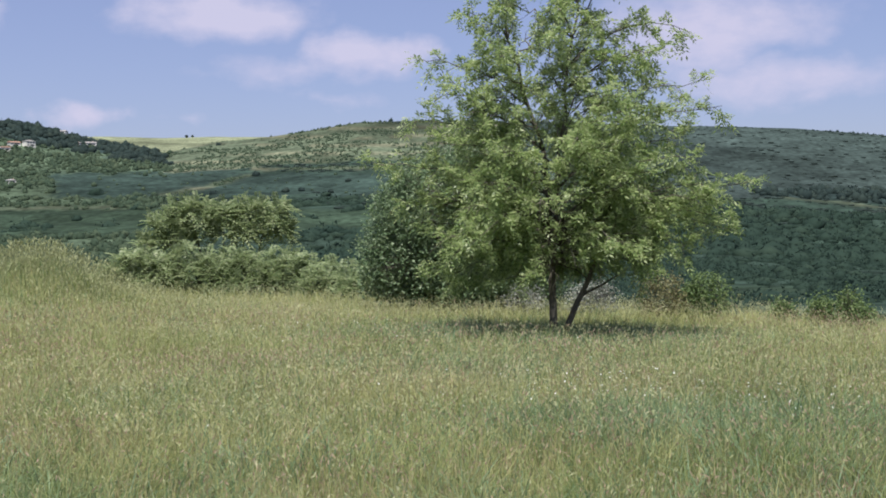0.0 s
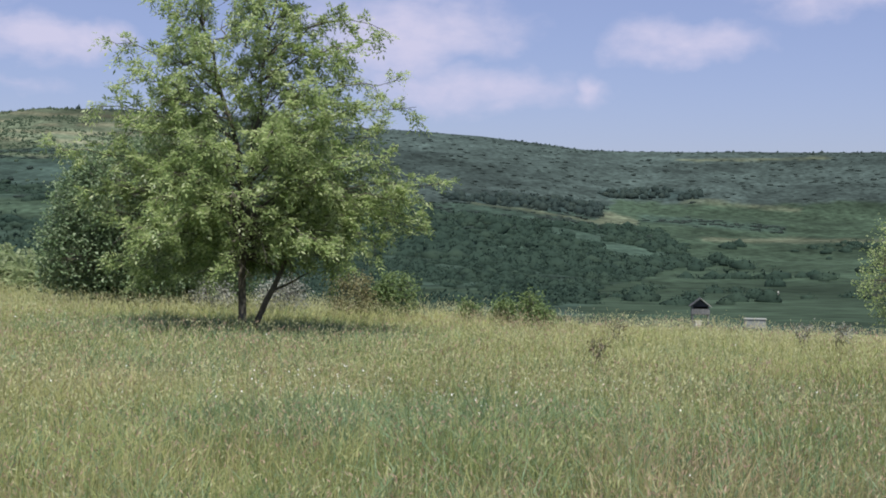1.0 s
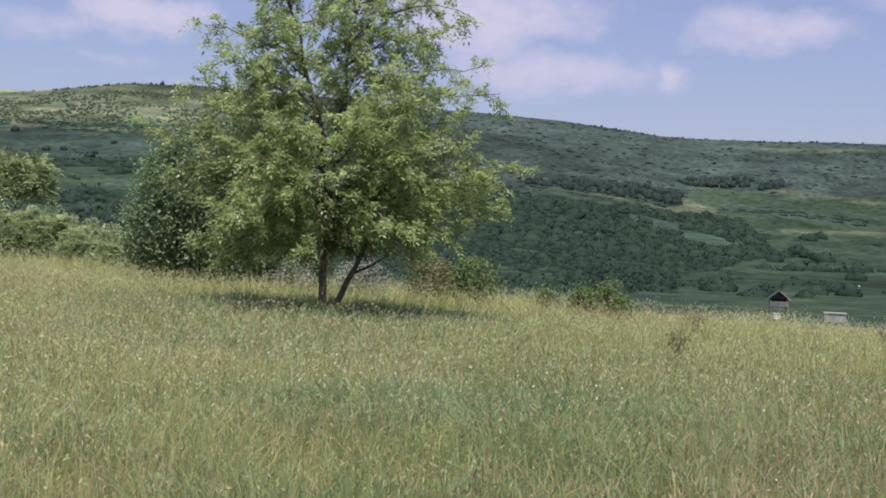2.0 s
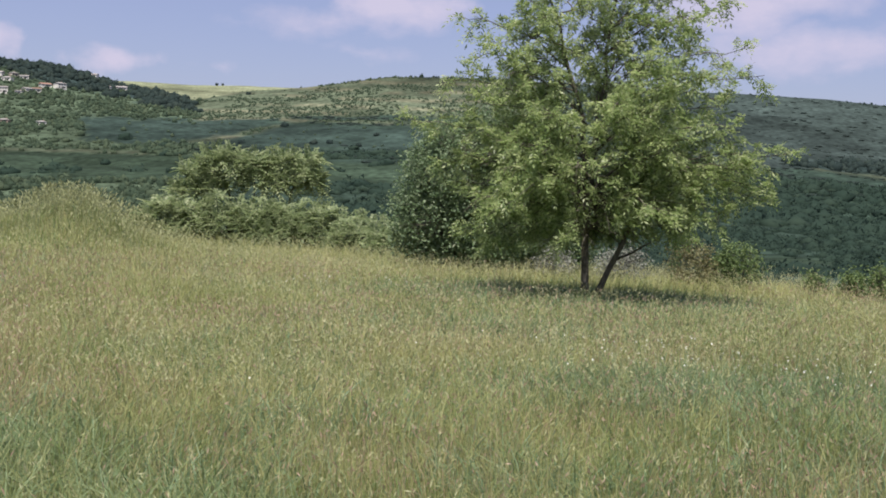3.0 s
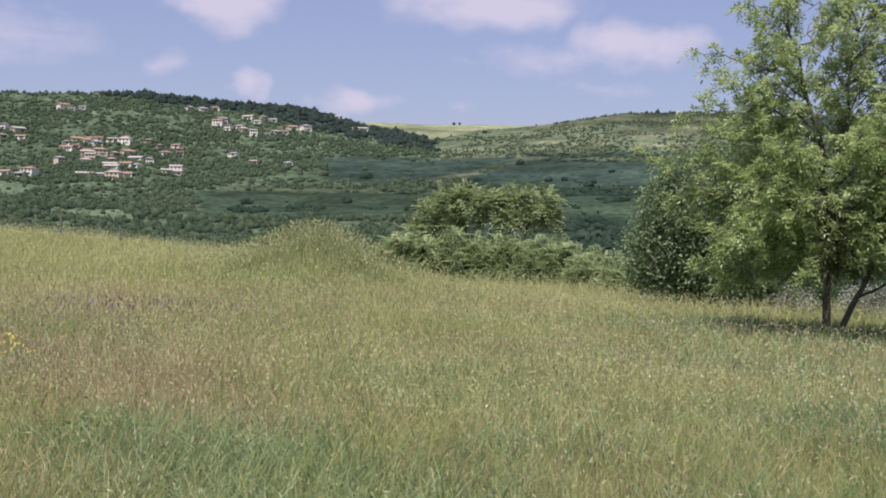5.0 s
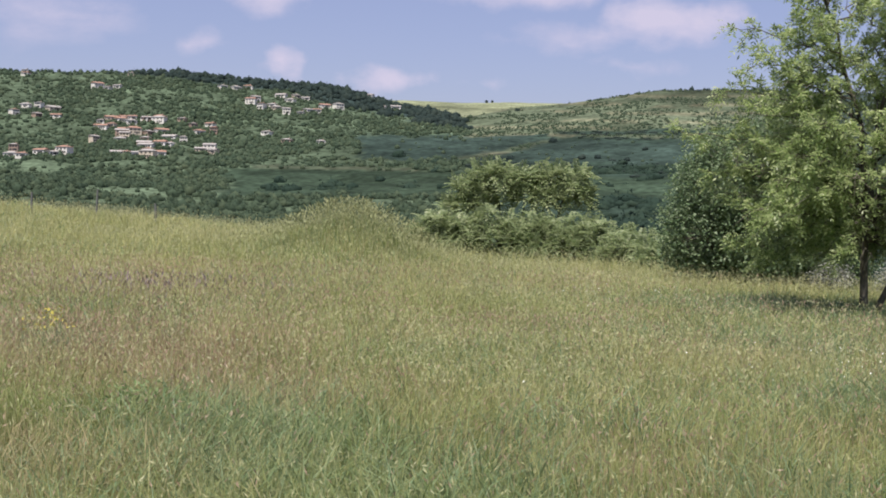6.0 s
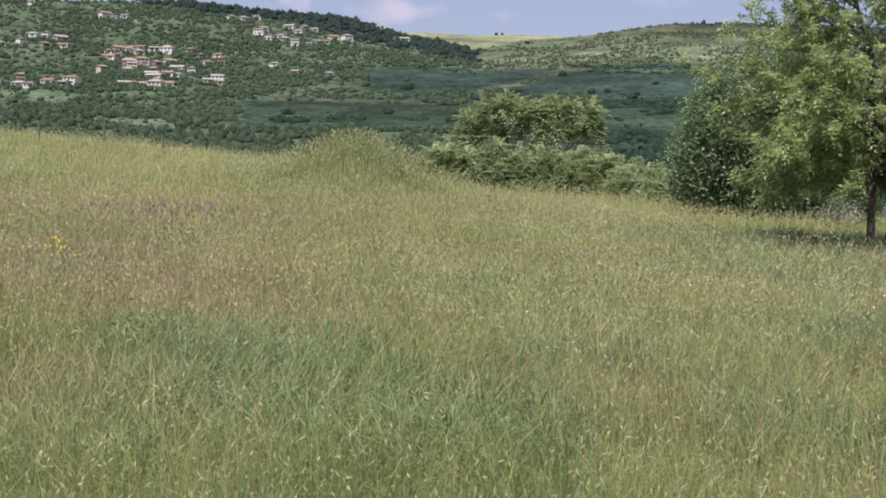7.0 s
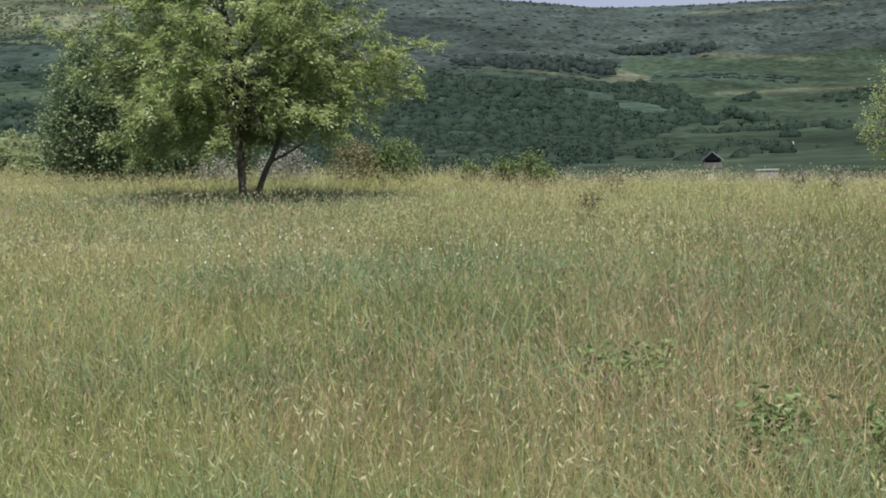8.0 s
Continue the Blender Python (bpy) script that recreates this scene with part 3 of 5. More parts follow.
def blades(x, y, h, w, lean, z=None):
    """Curved, tapered grass blades: three triangles each."""
    n = len(x)
    z = land_height(x, y) - 0.02 if z is None else z
    t = rng.uniform(0, 2 * np.pi, n)
    side = np.stack([np.cos(t), np.sin(t), np.zeros(n)], -1) * (w * 0.5)[:, None]
    q = 4 * np.pi * fbm(x * 1.1, y * 1.1, 27) + rng.normal(0, 1.7, n)
    bend = np.stack([np.cos(q), np.sin(q), np.zeros(n)], -1) * (lean * h)[:, None]
    up = np.stack([np.zeros(n), np.zeros(n), h], -1)
    b = np.stack([x, y, z], -1)
    mid = b + up * 0.58 + bend * 0.3
    tip = b + up * (1 - 0.35 * lean[:, None] ** 2) + bend
    V = np.stack([b - side * 0.8, b + side * 0.8, mid + side, mid - side, tip], 1).reshape(-1, 3)
    o = (np.arange(n) * 5)[:, None]
    F = np.concatenate([o + [0, 1, 2], o + [0, 2, 3], o + [3, 2, 4]], 0)
    return V, F


def heads(x, y, h, size, lean, stalk, fat=0.055):
    """Thin stalks with a nodding seed head of two crossed spindles."""
    n = len(x)
    b = np.stack([x, y, land_height(x, y)], -1)
    q = rng.uniform(0, 2 * np.pi, n)
    way = np.stack([np.cos(q) * lean, np.sin(q) * lean, np.ones(n)], -1)
    way /= np.linalg.norm(way, axis=1, keepdims=True)
    top = b + way * h[:, None]
    nod = way + np.stack([np.cos(q) * 0.5, np.sin(q) * 0.5, -0.15 * np.ones(n)], -1)
    nod /= np.linalg.norm(nod, axis=1, keepdims=True)
    end = top + nod * size[:, None]
    mid = top + nod * (size * 0.42)[:, None]
    t = rng.uniform(0, np.pi, n)
    s1 = np.stack([np.cos(t), np.sin(t), np.zeros(n)], -1)
    s2 = np.cross(nod, s1)
    wd = (size * fat)[:, None]
    st = s1 * stalk[:, None]
    V = np.stack([b - st, b + st, top, top, mid - s1 * wd, end, mid + s1 * wd, mid - s2 * wd, mid + s2 * wd], 1).reshape(-1, 3)
    o = (np.arange(n) * 9)[:, None]
    F = np.concatenate([o + [0, 1, 2], o + [3, 4, 5], o + [3, 5, 6], o + [3, 7, 5], o + [3, 5, 8]], 0)
    return V, F


def spot(cx, cy, rx, ry, power=1.0):
    return lambda x, y: np.clip(1.25 * np.exp(-(((x - cx) / rx) ** 2 + ((y - cy) / ry) ** 2)) * (0.5 + vnoise(x * 1.3, y * 1.3, 5)), 0, 1) * power


RED_SPOTS = [spot(-6.5, 10.8, 2.0, 1.5, 1.2), spot(1.6, 5.0, 1.5, 0.9, 0.9), spot(3.6, 7.4, 1.2, 0.8, 0.7), spot(-0.7, 6.4, 1.0, 0.9, 0.6), spot(-4.0, 8.8, 1.2, 0.7, 0.8), spot(1.7, 6.2, 1.4, 0.9, 0.45), spot(0.9, 8.3, 0.9, 1.0, 0.4), spot(0.4, 5.0, 1.2, 0.7, 0.35), spot(-10.0, 16.5, 3.5, 4.0, 0.4)]
BLUE_SPOTS = [spot(2.6, 9.8, 1.3, 0.7, 0.45), spot(1.2, 10.4, 0.9, 0.6, 0.35), spot(-2.7, 6.9, 0.65, 0.8, 0.85), spot(-2.4, 5.9, 0.4, 0.6, 0.7), spot(-1.5, 5.7, 0.5, 0.5, 0.45), spot(-3.5, 7.4, 0.5, 0.3, 0.8)]
LUSH_SPOTS = [spot(1.7, 20.4, 2.8, 2.3, 1.1), spot(-1.6, 6.6, 0.7, 1.1, 0.5), spot(2.2, 9.9, 2.0, 1.2, 1.2), spot(3.4, 6.0, 1.4, 1.6, 0.4), spot(0.0, 14.8, 2.5, 1.8, 0.75), spot(1.6, 18.0, 2.2, 1.2, 0.9), spot(-1.4, 8.0, 0.3, 0.6, 0.8), spot(0.5, 6.3, 0.5, 0.5, 0.6),
              spot(-1.1, 8.3, 0.9, 0.7, 0.4), spot(2.3, 8.5, 0.8, 0.8, 0.4), spot(-9.0, 27.8, 2.1, 1.8, 0.3), spot(2.5, 4.3, 0.6, 0.4, 0.7), spot(4.6, 8.2, 2.4, 2.0, 0.55), spot(3.0, 6.2, 1.8, 1.4, 0.4), spot(6.5, 12.5, 2.0, 2.0, 0.45)]
BRIGHT_SPOTS = [spot(-0.9, 10.5, 2.6, 3.8, 0.9), spot(0.3, 8.4, 1.5, 1.6, 0.7), spot(1.0, 5.8, 1.6, 1.2, 0.6), spot(-4.5, 15.0, 2.5, 4.0, 0.6)]
DULL_SPOTS = [spot(3.2, 6.6, 2.6, 2.4, 0.5), spot(-4.6, 5.8, 1.6, 1.4), spot(5.5, 9.0, 2.5, 2.0, 0.8), spot(-7.8, 10.0, 2.5, 2.2, 0.9), spot(-9.5, 15.5, 4.5, 5.0, 0.5), spot(6.3, 12.5, 2.2, 4.0, 0.9)]


def any_of(spots):
    def f(x, y):
        v = np.zeros(len(x))
        for s in spots:
            v = np.maximum(v, s(x, y))
        return v
    return f


def tall(x, y):
    return (0.78 + 0.45 * fbm(x * 0.35, y * 0.35, 21)) * (0.80 + 0.40 * vnoise(x * 1.9, y * 1.9, 23)) - 0.15 * np.exp(-(((x - MOUND[0]) / 1.5) ** 2 + ((y - MOUND[1]) / 1.8) ** 2))


def build_grass():
    red, blue, lush, dull = any_of(RED_SPOTS), any_of(BLUE_SPOTS), any_of(LUSH_SPOTS), any_of(DULL_SPOTS)
    bright = any_of(BRIGHT_SPOTS)
    fresh = spot(MOUND[0], 28.0, 2.2, 2.0, 1.3)
    shade = spot(1.7, 20.8, 2.8, 2.4, 1.5)
    dens = [(3, 900), (7, 800), (10, 520), (16, 300), (24, 150), (34, 90), (44, 70)]
    x, y, r = sample_meadow(296000, dens, mask=lambda x, y: 1 - np.maximum(np.maximum(0.45 * red(x, y), 0.6 * blue(x, y)), 0.6 * lush(x, y)))
    h = rng.uniform(0.18, 0.52, len(x)) * tall(x, y)
    w = np.interp(r, [3, 8, 16, 30, 44], [0.003, 0.0045, 0.008, 0.016, 0.026]) * rng.uniform(0.7, 1.3, len(x))
    ripe = rng.uniform(size=len(x)) < np.maximum(np.interp(r, [8, 12, 17, 24], [0.08, 0.2, 0.5, 0.85]), 0.75 * bright(x, y)) * np.clip(0.4 + 1.2 * fbm(x * 0.2, y * 0.2, 71), 0, 1) * (1 - np.clip(np.maximum(shade(x, y), fresh(x, y)), 0, 1))
    tan = ~ripe & (rng.uniform(size=len(x)) < np.clip(0.95 * red(x, y) + 3.0 * (fbm(x * 0.55, y * 0.55, 95) - 0.5), 0.05, 0.7) * np.interp(r, [12, 18], [1.0, 0.3]))
    olive = ~ripe & ~tan & (rng.uniform(size=len(x)) < 0.9 * dull(x, y))
    for name, mat, label, part_of in (("meadow_grass", M_GRASS, "tall ripening yellow-green meadow grass", ~ripe & ~tan & ~olive), ("olive_grass", M_OLIVE, "dull olive-green grass in broad patches", olive), ("browned_grass", M_TAN, "pinkish-tan dried grass in loose patches", tan), ("ripe_grass", M_RIPE, "ripe straw-yellow grass along the meadow's crest", ripe)):
        V, F = blades(x[part_of], y[part_of], h[part_of], w[part_of], 0.12 + 1.05 * rng.uniform(0, 1, part_of.sum()) ** 1.25)
        tagged(solid(name, V, F, mat), label, "grass", kind="stuff")
    # sparse grass all round, where the walker stands
    x1, y1, _ = sample_meadow(36000, [(0.3, 1), (8, 1), (16, 0.4)], 0.3, 16, 38.5, 321.5)
    x2, y2, _ = sample_meadow(2600, [(0.3, 1), (3.1, 1)], 0.3, 3.1)
    x, y = np.concatenate([x1, x2]), np.concatenate([y1, y2])
    V, F = blades(x, y, rng.uniform(0.2, 0.45, len(x)), rng.uniform(0.008, 0.02, len(x)), rng.uniform(0.1, 0.9, len(x)))
    tagged(solid("trodden_grass", V, F, M_GRASS), "yellow-green meadow grass beside the viewpoint", "grass", kind="stuff")

    x, y, r = sample_meadow(170000, dens, mask=lambda x, y: np.clip(lush(x, y) * 0.95 + 0.50 * np.clip(7.0 * (fbm(x * 0.6, y * 0.6, 33) - 0.5), 0, 1), 0, 1))
    V, F = blades(x, y, rng.uniform(0.22, 0.46, len(x)) * tall(x, y), np.interp(r, [3, 8, 16, 30, 44], [0.005, 0.0075, 0.011, 0.018, 0.026]), rng.uniform(0.25, 1.1, len(x)))
    tagged(solid("lush_grass", V, F, M_GREEN), "patches of fresh green grass in the meadow", "grass", kind="stuff")

    x, y, r = sample_meadow(120000, dens, r1=14, mask=blue)
    V, F = blades(x, y, rng.uniform(0.22, 0.5, len(x)), rng.uniform(0.004, 0.010, len(x)), rng.uniform(0.3, 1.2, len(x)))
    tagged(solid("coarse_grass", V, F, M_BLUE), "clumps of coarse bluish-green leafy grass", "grass", kind="stuff")

    # rank green grass in the tree's shade
    n = 9000
    x, y = TREE[0] + rng.normal(0, 1.7, n), TREE[1] + 0.3 + rng.normal(0, 1.0, n)
    V, F = blades(x, y, rng.uniform(0.26, 0.46, n), rng.uniform(0.009, 0.016, n), rng.uniform(0.2, 1.0, n))
    tagged(solid("shaded_grass", V, F, M_GREEN), "rank green grass in the shade of the tree", "grass", kind="stuff")

    # loose pale spikelets that fleck the whole surface
    x, y, r = sample_meadow(290000, [(3, 420), (8, 420), (14, 300), (24, 170), (34, 110), (44, 90)], mask=lambda x, y: np.clip(0.15 + 0.5 * bright(x, y) + 2.4 * (fbm(x * 0.55, y * 0.55, 43) - 0.3), 0.08, 1) * (1 - 0.7 * blue(x, y)) * (1 - 0.5 * lush(x, y)) * (1 - 0.65 * np.maximum(dull(x, y), 0.7 * red(x, y))) * (1 - 0.85 * shade(x, y)))
    n = len(x)
    c = np.stack([x, y, land_height(x, y) + rng.uniform(0.24, 0.52, n) * tall(x, y)], -1)
    d = rng.normal(size=(n, 3)) * [0.6, 0.6, 0.3] + [0, 0, 0.7]
    d /= np.linalg.norm(d, axis=1, keepdims=True)
    q = np.cross(d, rng.normal(size=(n, 3)))
    q /= np.linalg.norm(q, axis=1, keepdims=True)
    ln = (np.interp(r, [3, 10, 20, 44], [0.021, 0.033, 0.045, 0.055]) * rng.uniform(0.6, 1.5, n))[:, None]
    V = np.stack([c - d * ln * 0.5, c - q * ln * 0.10, c + d * ln * 0.5, c + q * ln * 0.10], 1).reshape(-1, 3)
    o = (np.arange(n) * 4)[:, None]
    ob = solid("grass_spikelets", V, np.concatenate([o + [0, 1, 2], o + [0, 2, 3]], 0), [M_SEED, M_RED])
    pink = (rng.uniform(size=n) < np.clip(4.0 * (fbm(x * 0.4, y * 0.4, 93) - 0.45), 0.05, 0.7)) & (r < 24)
    ob.data.polygons.foreach_set("material_index", np.concatenate([pink, pink]).astype(np.int32))
    tagged(ob, "pale ripe grass spikelets over the whole meadow", "grass", kind="stuff")
    dens2 = [(3, 170), (8, 170), (14, 130), (22, 90), (44, 60)]
    x, y, r = sample_meadow(28000, dens2, mask=lambda x, y: (1 - 0.9 * np.clip(shade(x, y), 0, 1)) * np.clip(0.35 + 1.0 * fbm(x * 0.4, y * 0.4, 41) - 0.75 * blue(x, y) - 0.3 * lush(x, y), 0, 1))
    V, F = heads(x, y, rng.uniform(0.36, 0.62, len(x)) * tall(x, y), np.interp(r, [3, 10, 20, 44], [0.029, 0.039, 0.052, 0.065]) * rng.uniform(0.7, 1.4, len(x)), rng.uniform(0.0, 0.45, len(x)), np.interp(r, [3, 12, 44], [0.001, 0.0025, 0.006]), 0.075)
    tagged(solid("seed_heads", V, F, M_SEED), "straw-coloured seed heads nodding over the grass", "grass", kind="stuff")

    x, y, r = sample_meadow(90000, dens2, r1=26, mask=lambda x, y: np.clip(red(x, y) * 0.9 + 0.2 * np.clip(fbm(x * 0.28, y * 0.28, 91) - 0.42, 0, 1) * 3, 0, 1) * (1 - 0.7 * lush(x, y)) * (1 - 0.8 * blue(x, y)) * (1 - 0.9 * np.clip(shade(x, y), 0, 1)))
    V, F = heads(x, y, rng.uniform(0.3, 0.54, len(x)), np.interp(r, [3, 8, 20], [0.03, 0.04, 0.07]) * rng.uniform(0.7, 1.3, len(x)), rng.uniform(0.0, 0.5, len(x)), np.interp(r, [3, 20], [0.001, 0.003]), 0.075)
    tagged(solid("sorrel_stalks", V, F, M_RED), "reddish-brown sorrel stalks among the grass", "wildflowers", kind="stuff")

    # long-eared grass that tops the mound
    n = 3600
    x, y = MOUND[0] + rng.normal(0, 1.35, n), MOUND[1] + rng.normal(-0.2, 1.2, n)
    V, F = heads(x, y, rng.uniform(0.36, 0.66, n), rng.uniform(0.06, 0.10, n), rng.uniform(0, 0.4, n), np.full(n, 0.003), 0.16)
    tagged(solid("mound_oats", V, F, M_OATS), "tall pale wild oats on a grassy mound", "grass", kind="stuff")


def flowers(name, x, y, lift, size, mat, label):
    """Small five-petalled flowers on thin stems."""
    n = len(x)
    b = np.stack([x, y, land_height(x, y)], -1)
    c = b + np.stack([rng.normal(0, 0.03, n), rng.normal(0, 0.03, n), lift], -1)
    V, F, o = [], [], 0
    tilt = rng.normal(0, 0.5, (n, 2))
    ring = []
    for k in range(10):
        a = k * math.pi / 5
        rad = size * (1.0 if k % 2 == 0 else 0.45)
        dx, dy = np.cos(a) * rad, np.sin(a) * rad
        ring.append(c + np.stack([dx, dy, dx * tilt[:, 0] + dy * tilt[:, 1] + 0.25 * rad], -1))
    V = np.stack([c, *ring, b - [0.003, 0, 0], b + [0.003, 0, 0]], 1).reshape(-1, 3)
    o = (np.arange(n) * 13)[:, None]
    F = np.concatenate([o + [0, 1 + k, 1 + (k + 1) % 10] for k in range(10)] + [o + [11, 12, 0]], 0)
    ob = solid(name, V, F, [mat, M_GREEN])
    ob.data.polygons.foreach_set("material_index", np.concatenate([np.zeros(10 * n), np.ones(n)]).astype(np.int32))
    tagged(ob, label, "wildflowers", kind="stuff")


def build_flowers():
    x, y, r = sample_meadow(22000, [(4, 1), (8, 6), (14, 6), (24, 2)], 4, 24, mask=lambda x, y: np.clip(spot(2.6, 9.7, 1.3, 0.8)(x, y) + spot(1.1, 10.6, 0.9, 0.8, 0.7)(x, y) + spot(-1.7, 18.4, 1.3, 1.0, 0.5)(x, y) + spot(4.4, 8.6, 1.4, 1.4, 0.12)(x, y) + 0.006, 0, 1))
    flowers("white_flowers", x, y, rng.uniform(0.36, 0.56, len(x)), np.interp(r, [4, 12, 24], [0.004, 0.0058, 0.009]) * rng.uniform(0.7, 1.5, len(x)), M_WHITE, "small white daisies scattered in the grass")
    n = 120
    x, y = -6.3 + rng.normal(0, 0.1, n), 10.25 + rng.normal(0, 0.12, n)
    flowers("yellow_flowers", x, y, rng.uniform(0.38, 0.6, n), rng.uniform(0.009, 0.017, n), M_YELLOW, "tuft of yellow wildflowers in the meadow")
    n = 300
    x, y = -7.7 + rng.normal(0, 0.7, n), 15.6 + rng.normal(0, 0.8, n)
    V, F = heads(x, y, rng.uniform(0.35, 0.55, n), rng.uniform(0.07, 0.12, n), rng.uniform(0, 0.2, n), np.full(n, 0.003))
    tagged(solid("purple_spikes", V, F, M_PURPLE), "dull purple flower spikes among the grass", "wildflowers", kind="stuff")


build_grass()
build_flowers()


# ---- trees and bushes ----
def tube(path, radii, sides=7):
    """A tapered, slightly uneven round limb along a path."""
    path = [Vector(p) for p in path]
    V, F = [], []
    for i, p in enumerate(path):
        d = (path[min(i + 1, len(path) - 1)] - path[max(i - 1, 0)]).normalized()
        u = d.orthogonal().normalized()
        v = d.cross(u)
        for k in range(sides):
            a = 2 * math.pi * k / sides
            rr = radii[i] * (1 + 0.12 * math.sin(3 * a + i))
            V.append((p + (u * math.cos(a) + v * math.sin(a)) * rr)[:])
    for i in range(len(path) - 1):
        for k in range(sides):
            k2 = (k + 1) % sides
            F.append((i * sides + k, i * sides + k2, (i + 1) * sides + k2, (i + 1) * sides + k))
    F.append(tuple(range(sides))[::-1])
    F.append(tuple((len(path) - 1) * sides + k for k in range(sides)))
    return V, F


def wander(a, b, steps, sway, seed):
    g = random.Random(seed)
    a, b = Vector(a), Vector(b)
    out = [a.copy()]
    for i in range(1, steps + 1):
        t = i / steps
        p = a.lerp(b, t)
        s = sway * math.sin(math.pi * t) + sway * 0.3
        out.append(p + Vector((g.uniform(-s, s), g.uniform(-s, s), g.uniform(-s, s) * 0.5)) if i < steps else b.copy())
    return out


def limb(name, a, b, r0, r1, parent, seed, steps=7, sway=0.05, sides=7):
    path = wander(a, b, steps, sway, seed)
    rad = [r0 + (r1 - r0) * (i / steps) for i in range(steps + 1)]
    V, F = tube(path, rad, sides)
    solid(name, V, F, M_BARK, parent, smooth=True)
    return path


def leaves(C, n_each, spread, length, width, droop, g, fold=0.25):
    """Sprays of pointed leaflets round the points C."""
    n = len(C) * n_each
    c = np.repeat(C, n_each, 0) + g.normal(0, spread, (n, 3)) * [1, 1, 0.8]
    d = g.normal(size=(n, 3))
    d[:, 2] = d[:, 2] * 0.6 - droop
    d /= np.linalg.norm(d, axis=1, keepdims=True)
    s = np.cross(d, g.normal(size=(n, 3)))
    s /= np.linalg.norm(s, axis=1, keepdims=True)
    nn = np.cross(d, s)
    L = (length * g.uniform(0.65, 1.35, n))[:, None]
    W = (width * g.uniform(0.7, 1.3, n))[:, None]
    mid = c + d * L * 0.42
    V = np.stack([c, mid - s * W + nn * W * fold, c + d * L, mid + s * W + nn * W * fold], 1).reshape(-1, 3)
    o = (np.arange(n) * 4)[:, None]
    return V, np.concatenate([o + [0, 1, 2], o + [0, 2, 3]], 0)


def in_lobes(lobes, n, g, shell=0.55):
    """Points inside a union of ellipsoids, denser towards their skins."""
    vol = np.array([a * b * c for _, (a, b, c) in lobes])
    pick = g.choice(len(lobes), n, p=vol ** 0.8 / (vol ** 0.8).sum())
    ctr = np.array([c for c, _ in lobes])[pick]
    rad = np.array([q for _, q in lobes])[pick]
    d = g.normal(size=(n, 3))
    d /= np.linalg.norm(d, axis=1, keepdims=True)
    q = g.uniform(size=n)[:, None] ** (1 / (3 + 3 * shell))
    return ctr + d * q * rad * g.uniform(0.86, 1.1, (n, 1))


def twigs(C, skeleton, g, r=0.005):
    """Thin twigs from the nearest limb to each spray."""
    S = np.array([p[:] for p in skeleton])
    V, F = [], []
    for i, c in enumerate(C):
        k = np.argmin(((S - c) ** 2).sum(1) + 0.6 * np.clip(S[:, 2] - c[2], 0, None))
        a, b = Vector(S[k]), Vector(c)
        m = a.lerp(b, 0.55) + Vector(g.normal(0, 0.05, 3))
        v, f = tube([a, m, b], [r * 1.6, r, r * 0.5], 3)
        o = len(V)
        V += v
        F += [tuple(q + o for q in one) for one in f]
    return V, F


def thing(name, label, category, x, y, group="", lift=0.0):
    e = new(name)
    e.empty_display_size = 0.2
    e.location = (x, y, on_land(x, y) + lift)
    return tagged(e, label, category, group)


def compound_leaves(C, out, g, length=0.165, pairs=3, slim=0.36):
    """Ash leaves: a drooping rib with leaflets in pairs and one at the tip."""
    n = len(C)
    d = out / (np.linalg.norm(out, axis=1, keepdims=True) + 1e-6)
    side = np.cross(d, g.normal(0, 0.45, (n, 3)) + [0, 0, 1])
    side /= np.linalg.norm(side, axis=1, keepdims=True) + 1e-6
    flat = np.cross(side, d)
    L = length * g.uniform(0.65, 1.25, n)
    V, F, o = [], [], 0
    for k in range(pairs + 1):
        f = (k + 0.6) / (pairs + 0.4)
        c = C + d * (L * f * 0.8)[:, None] + np.stack([np.zeros(n), np.zeros(n), -0.35 * L * f * f], -1)
        for s in ((-1, 1) if k < pairs else (0,)):
            ll = (L * 0.46 * g.uniform(0.75, 1.2, n))[:, None]
            w = ll * slim * 0.5
            way = side * s * 0.9 + d * (0.6 if s else 1.0) + g.normal(0, 0.16, (n, 3)) + [0, 0, -0.22]
            way /= np.linalg.norm(way, axis=1, keepdims=True)
            cross = np.cross(way, flat + g.normal(0, 0.25, (n, 3)))
            cross /= np.linalg.norm(cross, axis=1, keepdims=True) + 1e-6
            mid = c + way * ll * 0.45
            V.append(np.stack([c, mid - cross * w, c + way * ll, mid + cross * w], 1).reshape(-1, 3))
            q = (np.arange(n) * 4)[:, None] + o
            F += [q + [0, 1, 2], q + [0, 2, 3]]
            o += 4 * n
    return np.vstack(V), np.concatenate(F, 0)


